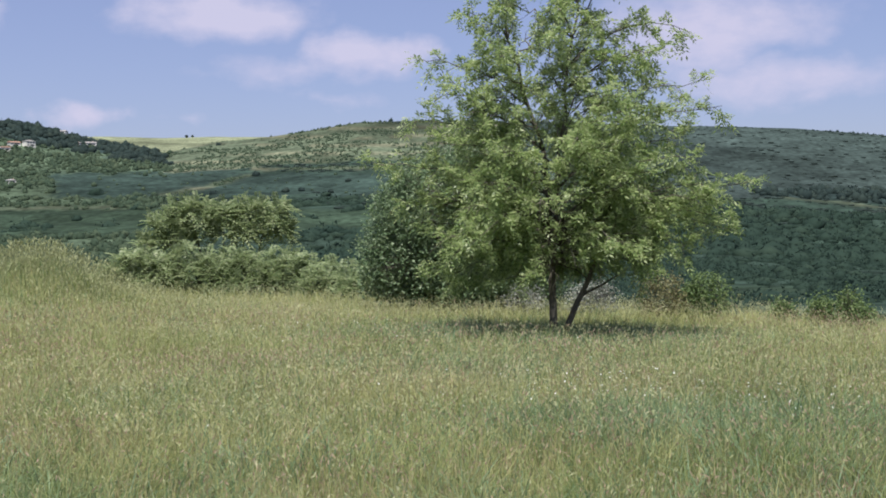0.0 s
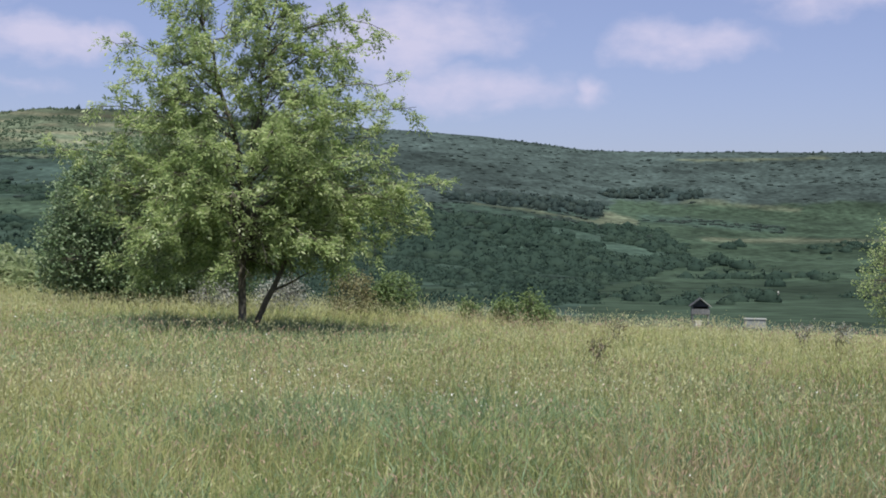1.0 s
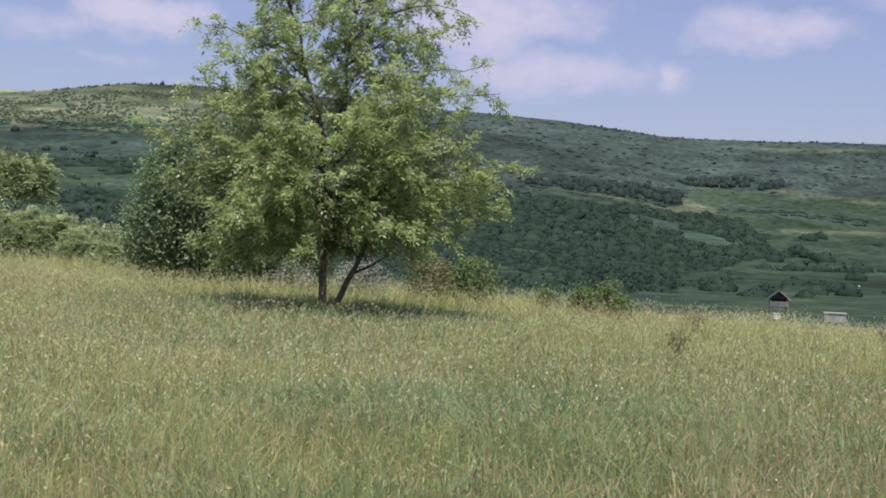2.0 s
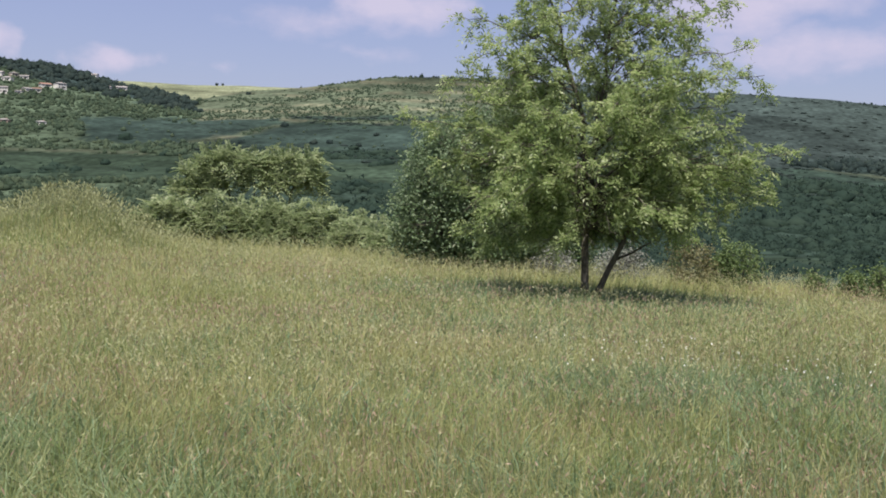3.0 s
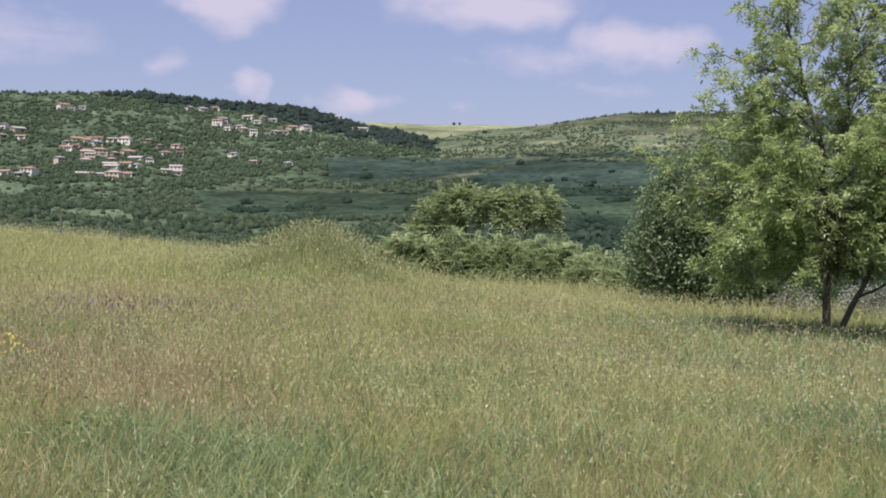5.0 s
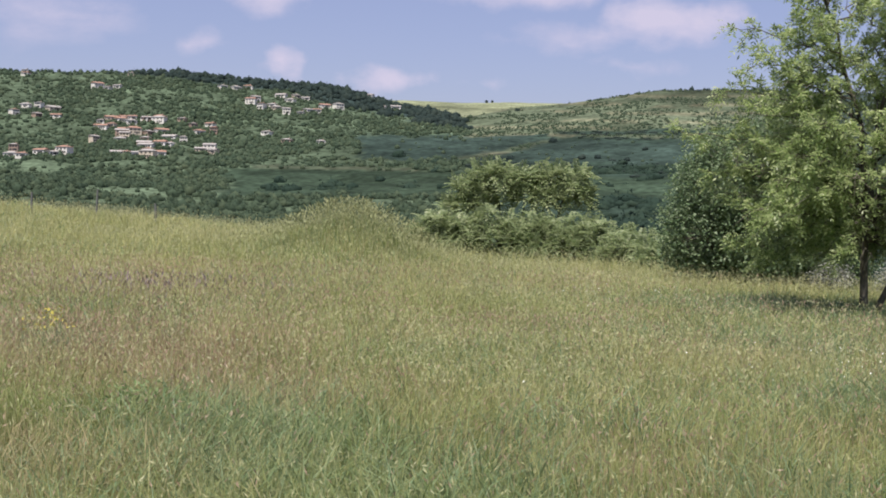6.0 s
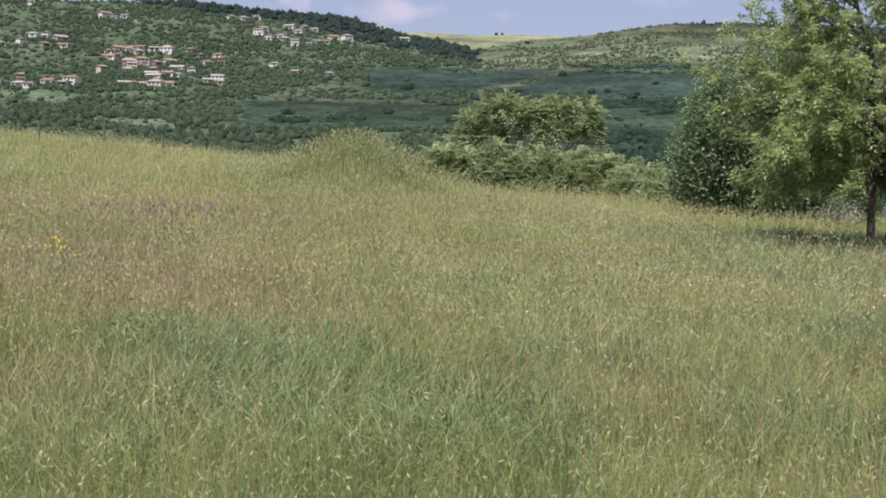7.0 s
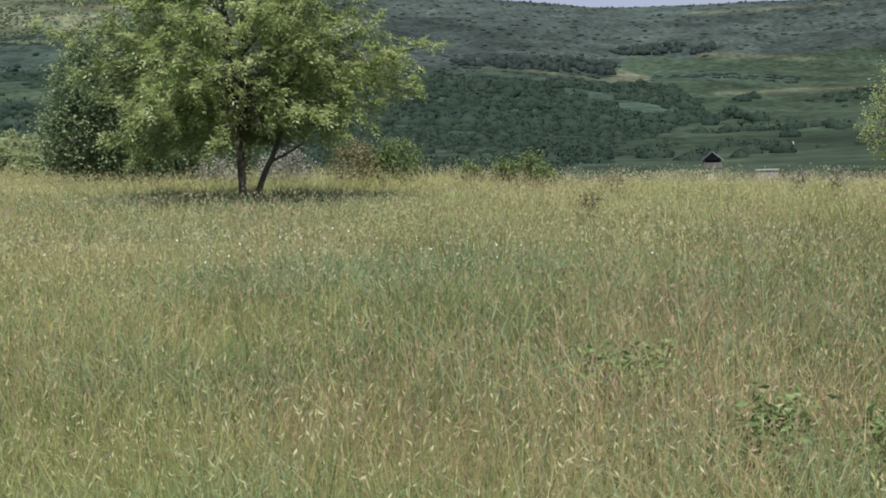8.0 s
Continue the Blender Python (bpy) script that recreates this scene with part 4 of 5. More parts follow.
def build_lone_tree():
    g = np.random.default_rng(21)
    t = thing("young_tree", "young leafy ash tree with a slender forked trunk in the meadow", "tree", *TREE)
    trunk = [(0, 0, -0.1), (-0.005, 0, 0.45), (-0.02, 0.01, 1.0), (-0.03, 0, 1.7), (-0.06, 0.02, 2.4), (-0.12, 0.03, 3.1)]
    V, F = tube(trunk, [0.09, 0.064, 0.058, 0.052, 0.046, 0.040], 10)
    solid("trunk", V, F, M_BARK, t, smooth=True)
    # the second stem that leans away from the foot, and its fork
    p = limb("stem", (0.03, -0.03, -0.05), (0.58, -0.12, 1.15), 0.055, 0.038, t, 5, 5, 0.008, 8)
    p2 = limb("stem", p[-1], (0.95, -0.1, 2.05), 0.036, 0.014, t, 6, 5, 0.03)
    p3 = limb("stem", (0.42, -0.09, 0.80), (1.12, 0.0, 1.16), 0.026, 0.008, t, 8, 6, 0.02)
    # leaders: one beside the trunk, two that part towards the top
    beside = limb("stem", (-0.01, 0.02, 1.0), (0.09, -0.05, 2.8), 0.040, 0.032, t, 9, 6, 0.015, 8)
    lead_l = limb("stem", trunk[-1], (-0.92, 0.1, 6.0), 0.034, 0.008, t, 12, 8, 0.05, 8)
    lead_r = limb("stem", beside[-1], (0.62, 0.0, 6.5), 0.034, 0.008, t, 13, 9, 0.05, 8)
    main = [Vector(q) for q in trunk[2:]] + list(beside) + list(lead_l) + list(lead_r)
    # outline of the crown: height, reach towards -x and +x, reach in depth
    HZ = [0.75, 1.15, 1.75, 2.4, 3.0, 3.6, 4.2, 5.0, 5.5, 6.0, 6.6]
    LEFT = [1.5, 2.1, 2.5, 2.65, 2.45, 2.0, 1.75, 1.45, 1.3, 1.05, 0.6]
    RIGHT = [1.5, 2.2, 2.75, 3.0, 2.75, 2.4, 2.05, 1.7, 1.45, 1.2, 0.8]
    DEEP = [0.9, 1.6, 2.2, 2.4, 2.3, 2.0, 1.8, 1.5, 1.3, 1.1, 0.7]
    ends = []
    for i in range(150):
        z = float(np.interp((i + 0.5) / 150, np.linspace(0, 1, 11), [0.95, 1.2, 1.5, 1.85, 2.25, 2.65, 3.15, 3.8, 4.5, 5.4, 6.5]))
        th = i * 2.39996 + g.normal(0, 0.2)
        reach = np.interp(z, HZ, RIGHT) if math.cos(th) > 0 else np.interp(z, HZ, LEFT)
        k = float(g.uniform(0.66, 0.98)) if i % 4 else float(g.uniform(0.35, 0.6))
        ends.append((reach * k * math.cos(th), float(np.interp(z, HZ, DEEP)) * k * math.sin(th), z + 0.1 * g.normal()))
    # long shoots that break the outline
    ends += [(2.15, 0.0, 5.05), (2.42, 0.1, 4.15), (2.65, 0.0, 3.72), (-1.95, 0.1, 4.55), (-1.85, -0.1, 4.0), (-2.75, 0, 2.9), (-2.2, -0.2, 3.55), (3.05, -0.2, 2.5), (2.9, 0.2, 2.1), (2.5, -0.4, 2.3), (2.7, -0.3, 1.8), (2.1, -0.5, 1.5), (2.4, 0.3, 2.7), (-1.4, 0.1, 5.3), (1.5, 0, 5.7)]
    PTS, OUT = [], []
    VT, FT = [], []
    for i, e in enumerate(ends):
        e = Vector(e)
        flat = math.hypot(e.x, e.y)
        a = min(main, key=lambda q: abs(q.z - max(1.2 + 0.35 * (i % 3), e.z - 0.1 - 0.3 * flat)) + 0.5 * math.hypot(q.x - e.x * 0.3, q.y - e.y * 0.3))
        # boughs rise, then arch over under their leaves
        path = []
        for k in range(9):
            u = k / 8
            q = Vector(a).lerp(e, u)
            q.z += 0.12 * flat * math.sin(math.pi * u)
            path.append(q + Vector(g.normal(0, 0.035, 3)) * (1 if 0 < k else 0))
        rad = [0.013 * (1 - 0.8 * k / 8) * min(1, 0.5 + flat / 3) + 0.002 for k in range(9)]
        V, F = tube(path, rad, 6)
        solid("limb", V, F, M_BARK, t, smooth=True)
        n_side = int(4 + 4.2 * (e - Vector(a)).length)
        for j in range(n_side):
            u = 0.25 + 0.75 * (j + g.uniform(0, 1)) / n_side
            k = min(int(u * 8), 7)
            base = path[k].lerp(path[k + 1], u * 8 - k)
            way = (path[k + 1] - path[k]).normalized()
            off = Vector(g.normal(0, 1, 3))
            off = (off - way * off.dot(way)).normalized()
            dr = (way * 0.75 + off * 0.9 + Vector((0, 0, 0.15))).normalized()
            ln = float(g.uniform(0.22, 0.55)) * (1.15 - 0.4 * u) * (0.8 if e.z > 4.3 else 1.0)
            tip = base + dr * ln + Vector((0, 0, -0.10 * ln))
            v, f = tube([base, base.lerp(tip, 0.5) + Vector(g.normal(0, 0.02, 3)), tip], [0.006, 0.004, 0.002], 3)
            o = len(VT)
            VT += v
            FT += [tuple(q + o for q in one) for one in f]
            m = int(7 + 17 * ln)
            for c in range(m):
                w = 0.2 + 0.8 * (c + g.uniform(0, 1)) / m
                PTS.append(base.lerp(tip, w)[:])
                OUT.append((dr * 0.7 + Vector(g.normal(0, 0.75, 3)) + Vector((0, 0, -0.1)))[:])
    solid("branchwork", VT, FT, M_BARK, t)
    C, out = np.array(PTS), np.array(OUT)
    C = C + g.normal(0, 0.03, C.shape)
    keep = C[:, 2] > 0.75
    keep &= ~((np.abs(C[:, 0] + 0.36) < 0.16) & (C[:, 2] > 4.75))
    keep &= ~((np.hypot(C[:, 0] - 0.2, (C[:, 1] + 0.6) * 0.5) < 0.5) & (C[:, 2] < 1.35))
    keep &= ~((C[:, 0] > -0.1) & (C[:, 0] < 1.3) & (C[:, 2] < 1.15))
    # the trunk shows through thin foliage in the lower crown
    keep &= ~((np.abs(C[:, 0] + 0.02) < 0.30) & (C[:, 1] < 0.1) & (C[:, 2] < 2.5) & (g.uniform(size=len(C)) < 0.75))
    V, F = compound_leaves(C[keep], out[keep], g)
    solid("crown", V, F, M_LEAF, t, "glossy yellow-green pointed leaflets")


def build_bush(name, label, category, x, y, lobes, mat, seed, sprays, each, spread, length, width, droop=0.1, group="", stems=6, lift=0.0, twiggy=True):
    g = np.random.default_rng(seed)
    t = thing(name, label, category, x, y, group, lift)
    top = max(c[2] + q[2] for c, q in lobes)
    sk = [(0, 0, 0.1)]
    for i in range(stems):
        c, q = lobes[i % len(lobes)]
        e = np.array(c) + g.normal(0, 0.35, 3) * np.array(q)
        p = limb("stem", (g.normal(0, 0.12) + c[0] * 0.4, g.normal(0, 0.12) + c[1] * 0.4, -0.08), tuple(e), 0.012 + 0.009 * top, 0.006, t, seed * 10 + i, 6, 0.05, 6)
        sk += [v[:] for v in p[1:]]
    C = in_lobes(lobes, sprays, g)
    C = C[C[:, 2] > 0.05]
    if twiggy:
        V, F = twigs(C, sk, g, 0.004)
        solid("branchwork", V, F, M_BARK, t)
    V, F = leaves(C, each, spread, length, width, droop, g)
    solid("crown", V, F, mat, t)
    return t


def pinnate(C, out, g, length=0.62, pairs=7):
    """Long feather-like leaves: a rib with leaflets in pairs, arching outward and down."""
    n = len(C)
    d = out / np.linalg.norm(out, axis=1, keepdims=True)
    side = np.stack([-d[:, 1], d[:, 0], np.zeros(n)], -1)
    side /= np.linalg.norm(side, axis=1, keepdims=True) + 1e-9
    L = length * g.uniform(0.7, 1.2, n)
    V, F, o = [], [], 0
    for k in range(pairs):
        f = (k + 0.7) / pairs
        c = C + d * (L * f)[:, None] + np.stack([np.zeros(n), np.zeros(n), -0.32 * L * f * f], -1)
        for s in (-1, 1):
            ll = (L * 0.30 * (1 - 0.45 * f))[:, None]
            w = ll * 0.26
            way = side * s + d * 0.45 + np.stack([np.zeros(n), np.zeros(n), -0.34 * np.ones(n)], -1) + g.normal(0, 0.15, (n, 3))
            way /= np.linalg.norm(way, axis=1, keepdims=True)
            mid = c + way * ll * 0.4
            V.append(np.stack([c, mid - d * w, c + way * ll, mid + d * w], 1).reshape(-1, 3))
            b = (np.arange(n) * 4)[:, None] + o
            F += [b + [0, 1, 2], b + [0, 2, 3]]
            o += 4 * n
    return np.vstack(V), np.concatenate(F, 0)


def build_pinnate_bush(name, label, category, x, y, lobes, seed, count, group="", length=0.62, stems=5):
    g = np.random.default_rng(seed)
    t = thing(name, label, category, x, y, group)
    for i in range(stems):
        c, q = lobes[i % len(lobes)]
        e = (c[0] + g.normal(0, 0.2), c[1] + g.normal(0, 0.2), c[2] + 0.2 * q[2])
        limb("stem", (c[0] * 0.3 + g.normal(0, 0.08), c[1] * 0.3 + g.normal(0, 0.08), -0.08), e, 0.035, 0.015, t, seed * 10 + i, 6, 0.06, 6)
    C = in_lobes(lobes, count // 7, g, 1.6)
    ctr = np.array([c for c, _ in lobes])
    rad = np.array([q for _, q in lobes])
    near = np.argmin((((C[:, None] - ctr[None]) / rad[None]) ** 2).sum(2), 1)
    out = (C - ctr[near]) / rad[near]
    out[:, 2] = np.clip(out[:, 2], -0.1, 0.8) * 0.5
    # each shoot ends in a rosette of seven leaves that fan out round its tip
    C, out = np.repeat(C, 7, 0), np.repeat(out, 7, 0)
    axis = out / (np.linalg.norm(out, axis=1, keepdims=True) + 1e-6) + np.array([0, 0, 0.35])
    axis /= np.linalg.norm(axis, axis=1, keepdims=True)
    u = np.cross(axis, np.array([0.31, 0.17, 0.94]))
    u /= np.linalg.norm(u, axis=1, keepdims=True) + 1e-6
    v = np.cross(axis, u)
    turn = np.tile(np.arange(7) * 2 * np.pi / 7, len(C) // 7) + g.normal(0, 0.25, len(C))
    out = u * np.cos(turn)[:, None] + v * np.sin(turn)[:, None] + axis * g.uniform(0.3, 0.8, (len(C), 1))
    ok = C[:, 2] > 0.0
    V, F = pinnate(C[ok], out[ok], g, length)
    solid("crown", V, F, M_LEAF_PINNATE, t)
    return t


def build_bushes():
    x, y = polar(0.3, 28.6)
    build_bush("wild_pear", "dark green wild pear tree with small silvery-backed leaves", "tree", x, y,
               [((-0.6, 0, 2.3), (1.15, 1.0, 1.15)), ((-0.9, 0.1, 1.2), (1.1, 1.0, 1.0)), ((0.5, 0.2, 2.2), (1.4, 1.1, 1.6)), ((0.35, 0, 0.95), (1.4, 0.9, 0.95)), ((1.6, 0.1, 1.0), (1.15, 0.9, 1.0))],
               M_LEAF_DARK, 3, 3000, 24, 0.14, 0.078, 0.028, 0.0, stems=9)
    x, y = polar(-9.9, 40.0)
    build_pinnate_bush("tree_of_heaven", "flat-topped young tree of heaven with long feathery leaves", "tree", x, y,
                       [((-1.5, 0, 2.40), (0.6, 0.6, 0.25)), ((-0.85, 0.1, 2.85), (0.6, 0.7, 0.20)), ((0.0, 0, 2.55), (0.6, 0.7, 0.30)), ((0.8, 0.1, 2.80), (0.6, 0.6, 0.22)), ((1.55, 0, 2.75), (0.5, 0.6, 0.25)),
                        ((-2.0, -0.1, 1.75), (0.4, 0.4, 0.2)), ((-1.2, -0.3, 1.85), (0.5, 0.4, 0.25)), ((1.7, 0, 2.15), (0.45, 0.5, 0.25)), ((0.5, -0.2, 2.1), (0.8, 0.5, 0.25))], 11, 1050, length=0.62, stems=9)
    hedge = [(-13.6, 37.0, 0.8, 1.25), (-11.8, 37.0, 1.0, 1.5), (-9.9, 37.0, 1.1, 1.6), (-7.9, 36.6, 1.1, 1.6), (-6.2, 36.0, 1.0, 1.5), (-4.6, 34.5, 0.85, 1.2), (-3.2, 33.0, 0.75, 0.95)]
    for i, (a, d, s, h) in enumerate(hedge):
        x, y = polar(a, d)
        build_pinnate_bush("sucker_bush", "leafy green sucker bush with feathery leaves at the meadow's edge", "bush", x, y,
                           [((0, 0, h * 0.42), (s * 1.15, 0.9, h * 0.48)), ((s * 0.5, -0.2, h * 0.32), (s * 0.7, 0.7, h * 0.4)), ((-s * 0.6, 0.1, h * 0.6), (s * 0.5, 0.6, h * 0.32)), ((s * 0.3, 0, h * 0.72), (s * 0.5, 0.5, h * 0.25))], 50 + i, 640, "bushes along the meadow's edge", length=0.50, stems=3)
    for i, (a, d, w, h) in enumerate([(3.6, 27.5, 0.4, 0.42), (6.7, 27.5, 0.55, 0.5)]):
        x, y = polar(a, d)
        build_bush("silvery_shrub", "low silvery-grey shrub behind the tree", "shrub", x, y, [((0, 0, h * 0.9), (w, 0.5, h))], M_LEAF_GREY, 80 + i, 170, 16, 0.09, 0.05, 0.016, 0.0, "silvery shrubs", 4)
    x, y = polar(10.3, 27.2)
    build_bush("rose_shrub", "reddish-brown and green wild rose shrub", "shrub", x, y, [((-0.25, 0, 0.55), (0.55, 0.5, 0.6))], M_LEAF_RED, 90, 230, 16, 0.09, 0.05, 0.016, 0.1, "", 5)
    x, y = polar(11.7, 27.4)
    build_bush("green_shrub", "bright green rounded shrub at the meadow's edge", "shrub", x, y, [((0, 0, 0.6), (0.5, 0.5, 0.6)), ((-0.3, 0, 0.45), (0.5, 0.4, 0.45))], M_LEAF_SHRUB, 91, 260, 16, 0.09, 0.06, 0.02, 0.1, "shrubs at the meadow's edge", 5)
    for i, (a, d, w, h) in enumerate([(16.5, 26, 0.2, 0.5), (17.7, 26, 0.27, 0.6), (18.2, 25.8, 0.22, 0.42), (14.9, 26.5, 0.2, 0.38)]):
        x, y = polar(a, d)
        build_bush("green_shrub", "small bright green shrub at the meadow's edge", "shrub", x, y, [((0, 0, h * 0.8), (w, 0.3, h * 0.8))], M_LEAF_SHRUB, 100 + i, 110, 14, 0.09, 0.06, 0.02, 0.1, "shrubs at the meadow's edge", 3)
    x, y = polar(34.2, 33.0)
    build_bush("acacia_tree", "slender pale green acacia tree at the meadow's edge", "tree", x, y, [((0, 0, 2.2), (1.15, 1.0, 1.2)), ((-0.75, 0, 1.5), (0.85, 0.8, 0.8)), ((0.9, 0, 1.4), (1.1, 0.9, 1.0)), ((0.3, 0, 3.0), (0.6, 0.6, 0.6)), ((0.2, 0, 0.7), (1.3, 0.9, 0.6))], M_LEAF, 120, 900, 16, 0.13, 0.07, 0.018, 0.2, "", 9)
    for i, (a, d, s) in enumerate([(20.6, 16.3, 0.12), (21.4, 21.5, 0.2)]):
        x, y = polar(a, d)
        build_bush("dry_weed", "dry brown branching weed standing above the grass", "weed", x, y, [((0, 0, 0.42), (s, s, 0.15))], M_LEAF_RED, 130 + i, 26, 6, 0.05, 0.035, 0.01, 0.0, "dry weeds", 4)
    for i, (a, d, s) in enumerate([(29.4, 21.6, 0.16), (31.0, 21.4, 0.18)]):
        x, y = polar(a, d)
        build_bush("pale_weed", "pale grey-green flowering weed at the meadow's edge", "weed", x, y, [((0, 0, 0.5), (s, s, 0.15))], M_LEAF_GREY, 140 + i, 30, 7, 0.05, 0.035, 0.012, 0.0, "pale weeds", 3)
    for i, (x, y, s) in enumerate([(2.5, 5.75, 0.27), (2.62, 4.5, 0.08), (2.95, 4.2, 0.10), (-4.1, 7.8, 0.25)]):
        build_bush("broadleaf_herb", "low dark green broad-leaved herb in the grass", "weed", x, y, [((0, 0, 0.2), (s * 1.1, s, 0.11))], M_HERB, 150 + i, 44, 8, 0.05, 0.05, 0.012, 0.0, "broad-leaved herbs", 7, twiggy=False)


build_lone_tree()
build_bushes()


# ---- built things ----
def box(bm, cx, cy, cz, sx, sy, sz):
    m = Matrix.Translation((cx, cy, cz)) @ Matrix.Diagonal((sx, sy, sz, 1))
    bmesh.ops.create_cube(bm, size=1, matrix=m)


def build_hut():
    x, y = polar(25.2, 100.0)
    t = thing("wooden_hut", "small weathered wooden hut with a dark gabled roof", "hut", x, y)
    t.rotation_euler.z = radians(-22)
    for sx in (-0.60, 0.60):
        for sy in (-0.55, 0.55):
            bm = bmesh.new()
            box(bm, sx, sy, 0.75, 0.10, 0.10, 1.7)
            part("post", bm, M_WOOD, t)
    bm = bmesh.new()
    box(bm, 0, 0, 0.93, 1.36, 1.2, 0.06)
    part("floor", bm, M_WOOD, t)
    for k in range(7):
        bm = bmesh.new()
        box(bm, -0.59 + k * 0.196, -0.62, 1.16, 0.18, 0.03, 0.42)
        part("board", bm, M_WOOD, t)
    for sx in (-1, 1):
        bm = bmesh.new()
        box(bm, sx * 0.68, 0, 1.16, 0.03, 1.2, 0.42)
        part("side_wall", bm, M_WOOD, t)
    bm = bmesh.new()
    box(bm, 0, 0.58, 1.3, 1.3, 0.03, 0.7)
    part("back_wall", bm, M_WOOD_DARK, t)
    # dark sheet that stands in for the shade inside the open gable
    bm = bmesh.new()
    vs = [bm.verts.new(v) for v in ((-0.66, -0.5, 1.55), (0.66, -0.5, 1.55), (0, -0.5, 2.12), (-0.66, -0.46, 1.55), (0.66, -0.46, 1.55), (0, -0.46, 2.12))]
    for f in ((0, 1, 2), (5, 4, 3), (0, 3, 4, 1), (1, 4, 5, 2), (2, 5, 3, 0)):
        bm.faces.new([vs[i] for i in f])
    part("gable_shade", bm, M_WOOD_DARK, t)
    for sx in (-1, 1):
        bm = bmesh.new()
        vs = [bm.verts.new(v) for v in ((0, -0.75, 2.16), (sx * 0.80, -0.75, 1.50), (sx * 0.80, 0.75, 1.50), (0, 0.75, 2.16), (0, -0.75, 2.22), (sx * 0.83, -0.75, 1.55), (sx * 0.83, 0.75, 1.55), (0, 0.75, 2.22))]
        for f in ((0, 1, 2, 3), (7, 6, 5, 4), (0, 4, 5, 1), (1, 5, 6, 2), (2, 6, 7, 3), (3, 7, 4, 0)):
            bm.faces.new([vs[i] for i in f])
        # right slope gets the paler material, as if the sun lit it
        part("roof", bm, M_WOOD_DARK if sx < 0 else M_ROOF_GREY, t)
    hive = thing("bee_box", "small white wooden box under the hut", "box", x - 0.28, y - 0.2)
    bm = bmesh.new()
    box(bm, 0, 0, 0.2, 0.5, 0.4, 0.4)
    part("body", bm, M_PLASTER, hive)
    bm = bmesh.new()
    box(bm, 0, 0, 0.43, 0.58, 0.48, 0.06)
    part("lid", bm, M_PLASTER, hive)


def build_trough():
    x, y = polar(27.55, 100.0)
    t = thing("concrete_tank", "low pale concrete water tank in the grass", "tank", x, y)
    t.rotation_euler.z = radians(-25)
    bm = bmesh.new()
    box(bm, 0, 0, 0.2, 1.6, 1.0, 0.9)
    bmesh.ops.bevel(bm, geom=bm.edges[:], offset=0.03, segments=2, affect="EDGES")
    part("body", bm, M_CONCRETE, t)
    bm = bmesh.new()
    box(bm, 0, 0, 0.68, 1.7, 1.1, 0.08)
    part("lid", bm, M_CONCRETE, t)


def build_posts():
    first = None
    for i, (a, d, h, w, lab) in enumerate([(-28.7, 39.5, 0.98, 0.035, "grey"), (-31.4, 40, 0.75, 0.04, "grey"), (-26.2, 39, 0.72, 0.04, "grey"), (-34.0, 40, 0.8, 0.04, "grey")]):
        x, y = polar(a, d)
        V, F = tube([(0, 0, -0.2), (0.01, 0, h * 0.5), (0.03 - 0.02 * i, 0, h)], [w, w * 0.9, w * 0.7], 7)
        p = solid("fence_post", V, F, M_WOOD)
        p.location = (x, y, on_land(x, y))
        tagged(p, "short weathered wooden fence post in the grass", "post", "fence posts")
    for a in (28.2, 28.55):
        x, y, z = sight(a, -2.0)
        V, F = tube([(0, 0, -0.3), (0, 0, 0.5), (0, 0, 1.0)], [0.12, 0.12, 0.11], 8)
        p = solid("marker_post", V, F, M_PLASTER)
        p.location = (x, y, z)
        tagged(p, "white painted marker post in the valley", "post", "white posts")


def house(name, x, y, z, w, d, h, turn, wall, roof, hip, label):
    """A house with walls, a pitched roof, windows, a door and a chimney."""
    t = new(name)
    t.location, t.rotation_euler.z = (x, y, z - 0.8), radians(turn)
    tagged(t, label, "house", "village houses")
    bm = bmesh.new()
    box(bm, 0, 0, (h + 0.8) / 2, w, d, h + 0.8)
    part("wall", bm, wall, t)
    bm = bmesh.new()
    o, top, base = 0.45, h + 0.8 + w * 0.13, h + 0.8
    q = w * 0.5 - (d * 0.5 if hip else 0.0)
    a, b = w / 2 + o, d / 2 + o
    q = max(q, 0.4) + (0 if hip else o)
    vs = [bm.verts.new(v) for v in ((-a, -b, base), (a, -b, base), (a, b, base), (-a, b, base), (-q, 0, top), (q, 0, top))]
    for f in ((3, 2, 1, 0), (0, 1, 5, 4), (2, 3, 4, 5), (1, 2, 5), (3, 0, 4)):
        bm.faces.new([vs[i] for i in f])
    rf = part("roof", bm, roof, t)
    bm = bmesh.new()
    box(bm, w * 0.2, d * 0.12, top - 0.1, 0.7, 0.7, 1.4)
    part("chimney", bm, M_BRICK, rf)
    for s in range(2 if h > 4 else 1):
        for k in range(3):
            bm = bmesh.new()
            box(bm, (k - 1) * w * 0.3, -d / 2 - 0.02, 0.8 + 1.3 + s * 2.1, 1.2, 0.12, 1.1)
            part("window", bm, M_GLASS, t)
    bm = bmesh.new()
    box(bm, w * 0.15, -d / 2 - 0.03, 0.8 + 1.0, 1.0, 0.14, 2.0)
    part("door", bm, M_WOOD_DARK, t)
    return t


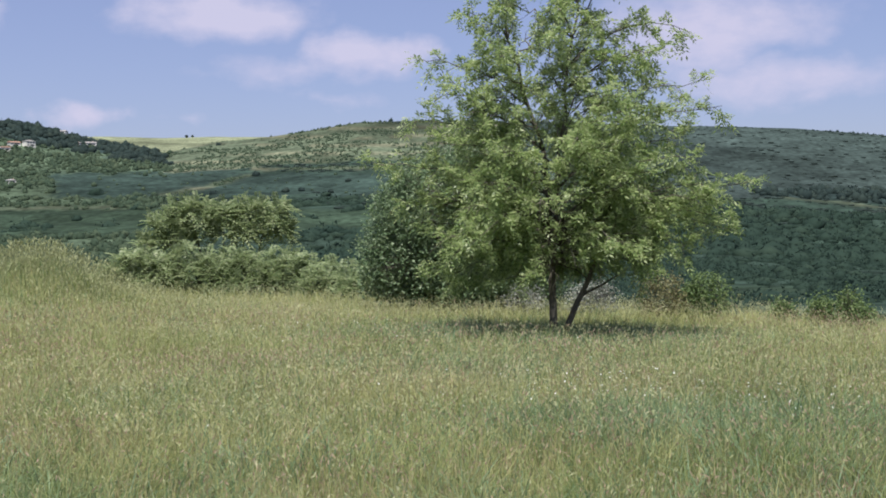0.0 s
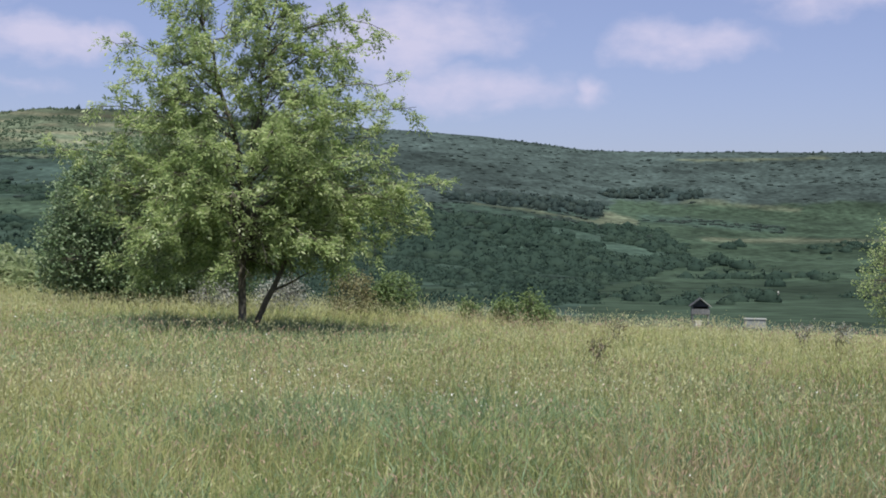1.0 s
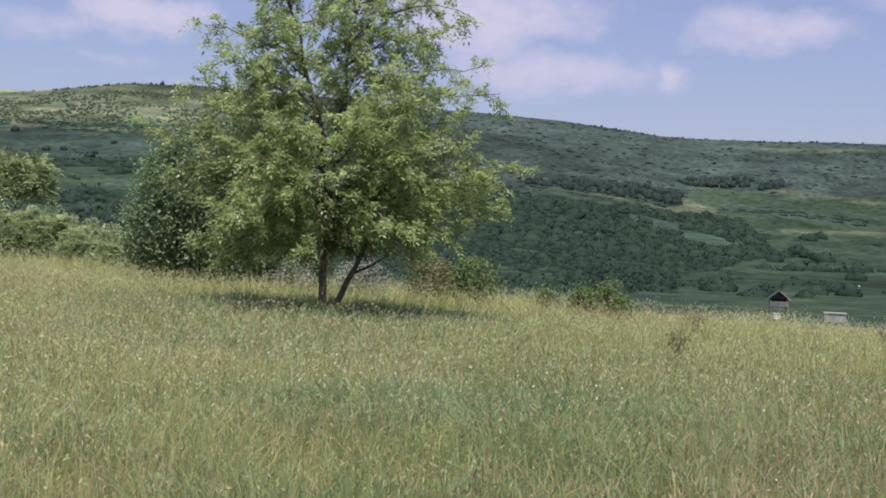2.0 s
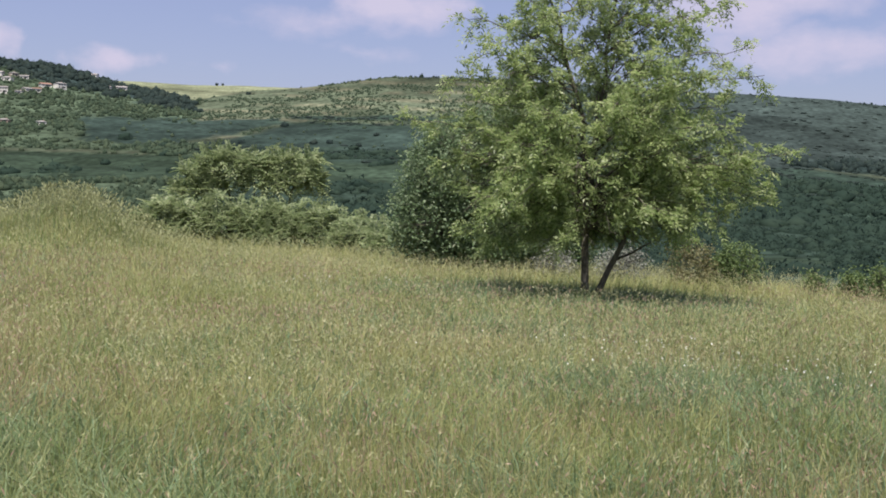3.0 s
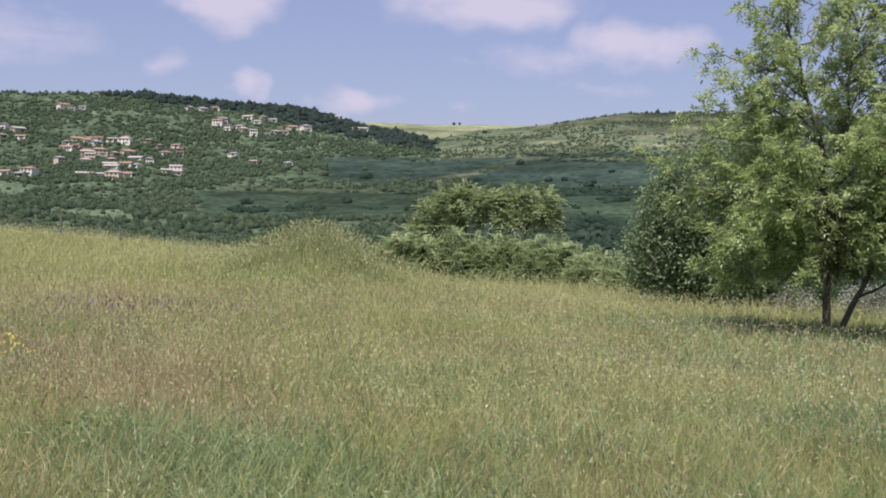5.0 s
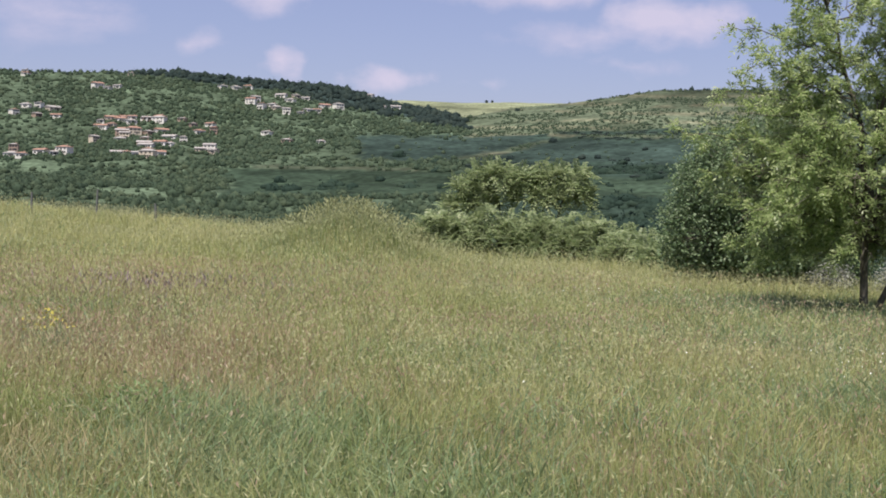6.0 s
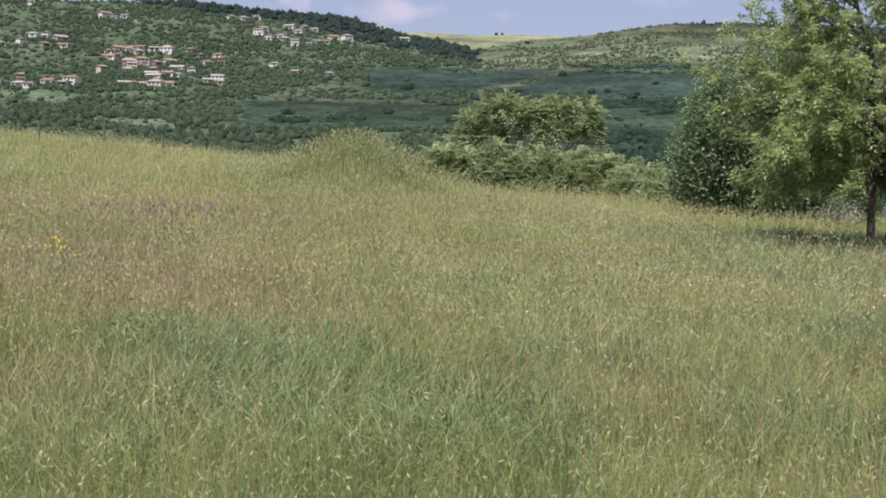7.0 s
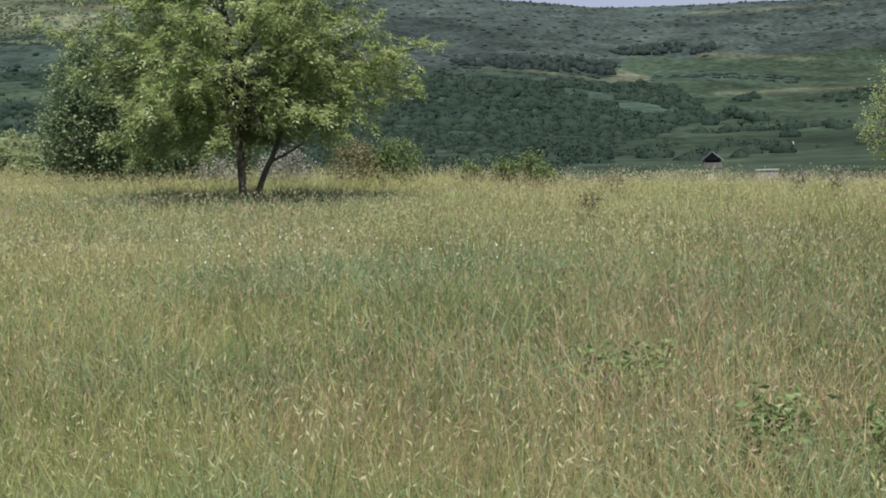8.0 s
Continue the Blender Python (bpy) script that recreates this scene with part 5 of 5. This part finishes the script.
def build_village():
    g = random.Random(5)
    # clusters of houses: azimuth, elevation, spread in both, how many
    upper = [(-33.0, 5.5, 0.8, 0.1, 3), (-31.0, 5.65, 0.6, 0.08, 2), (-27.2, 5.8, 0.3, 0.05, 1), (-34.3, 5.0, 0.8, 0.12, 4), (-28.0, 5.2, 0.5, 0.08, 3), (-22.8, 5.4, 0.9, 0.08, 3),
             (-21.3, 4.7, 0.6, 0.22, 5), (-19.9, 5.0, 0.6, 0.12, 4), (-19.5, 4.4, 0.8, 0.1, 4), (-18.2, 4.7, 0.5, 0.1, 2), (-16.4, 5.2, 0.2, 0.05, 1), (-15.7, 4.7, 0.35, 0.06, 2)]
    middle = [(-34.6, 4.4, 0.8, 0.15, 4), (-33.0, 3.85, 1.3, 0.12, 8), (-30.7, 4.05, 0.7, 0.2, 5), (-27.7, 3.7, 0.7, 0.28, 7), (-26.3, 3.9, 0.9, 0.12, 5), (-24.7, 3.9, 0.25, 0.04, 1),
              (-26.4, 3.15, 1.1, 0.25, 8), (-26.0, 2.75, 0.5, 0.12, 3), (-28.5, 2.95, 0.3, 0.08, 1), (-23.9, 3.55, 0.5, 0.25, 4), (-25.2, 3.0, 0.5, 0.2, 3)]
    lower = [(-33.4, 3.3, 0.4, 0.1, 1), (-33.5, 2.75, 0.5, 0.1, 2), (-31.6, 2.25, 0.5, 0.14, 3), (-30.2, 2.25, 0.5, 0.07, 3), (-26.5, 2.35, 1.1, 0.1, 6), (-23.5, 2.6, 0.5, 0.08, 3),
             (-21.3, 3.45, 0.3, 0.05, 1), (-20.1, 3.15, 0.1, 0.03, 1), (-18.7, 3.1, 0.1, 0.03, 1), (-39.0, 3.6, 2.2, 0.6, 10)]
    walls = [(M_PLASTER, "white"), (M_PLASTER, "white"), (M_PLASTER, "white"), (M_PLASTER, "white"), (M_CREAM, "cream"), (M_BRICK, "bare brick")]
    roofs = [(M_ROOF, "red clay tile"), (M_ROOF, "red clay tile"), (M_ROOF_GREY, "grey"), (M_ROOF_GREY, "grey"), (M_ROOF_GREY, "grey")]
    used, sites = [], []
    for a, e, sa, se, n in upper + middle + lower:
        for i in range(n):
            for _ in range(12):
                az, el = a + g.uniform(-sa, sa), e + g.uniform(-se, se)
                if all(abs(az - u) > 0.36 or abs(el - v) > 0.10 for u, v in used):
                    break
            used.append((az, el))
            x, y, z = sight(az, el)
            wall, wn = g.choice(walls)
            roof, rn = g.choice(roofs)
            w, d, h = g.uniform(5, 11), g.uniform(5, 7.5), g.choice((2.4, 2.6, 2.8, 4.6))
            kind = "two-storey" if h > 4 else "single-storey"
            house("house", x, y, z, w, d, h, -az + g.uniform(-40, 40), wall, roof, g.random() < 0.4, f"{kind} {wn} village house with a {rn} roof")
            sites.append((x, y))
    # gardens: trees before, beside and behind the houses
    X = np.repeat(np.array(sites), 8, 0)
    out = X / np.linalg.norm(X, axis=1, keepdims=True)
    back = np.where(rng.uniform(size=len(X)) < 0.6, rng.uniform(-16, -6, len(X)), rng.uniform(6, 18, len(X)))
    X = X + out * back[:, None] + np.stack([out[:, 1], -out[:, 0]], -1) * rng.normal(0, 8, (len(X), 1))
    s = rng.uniform(1.1, 2.3, len(X)) ** 1.25
    P = np.stack([X[:, 0], X[:, 1], land_height(X[:, 0], X[:, 1])], -1)
    crowns("village_trees", P, s, s * rng.uniform(0.7, 1.2, len(P)), M_SHRUBS, "green garden trees among the village houses", fuzz=14, tuft=0.2)


build_hut()
build_trough()
build_posts()
build_village()
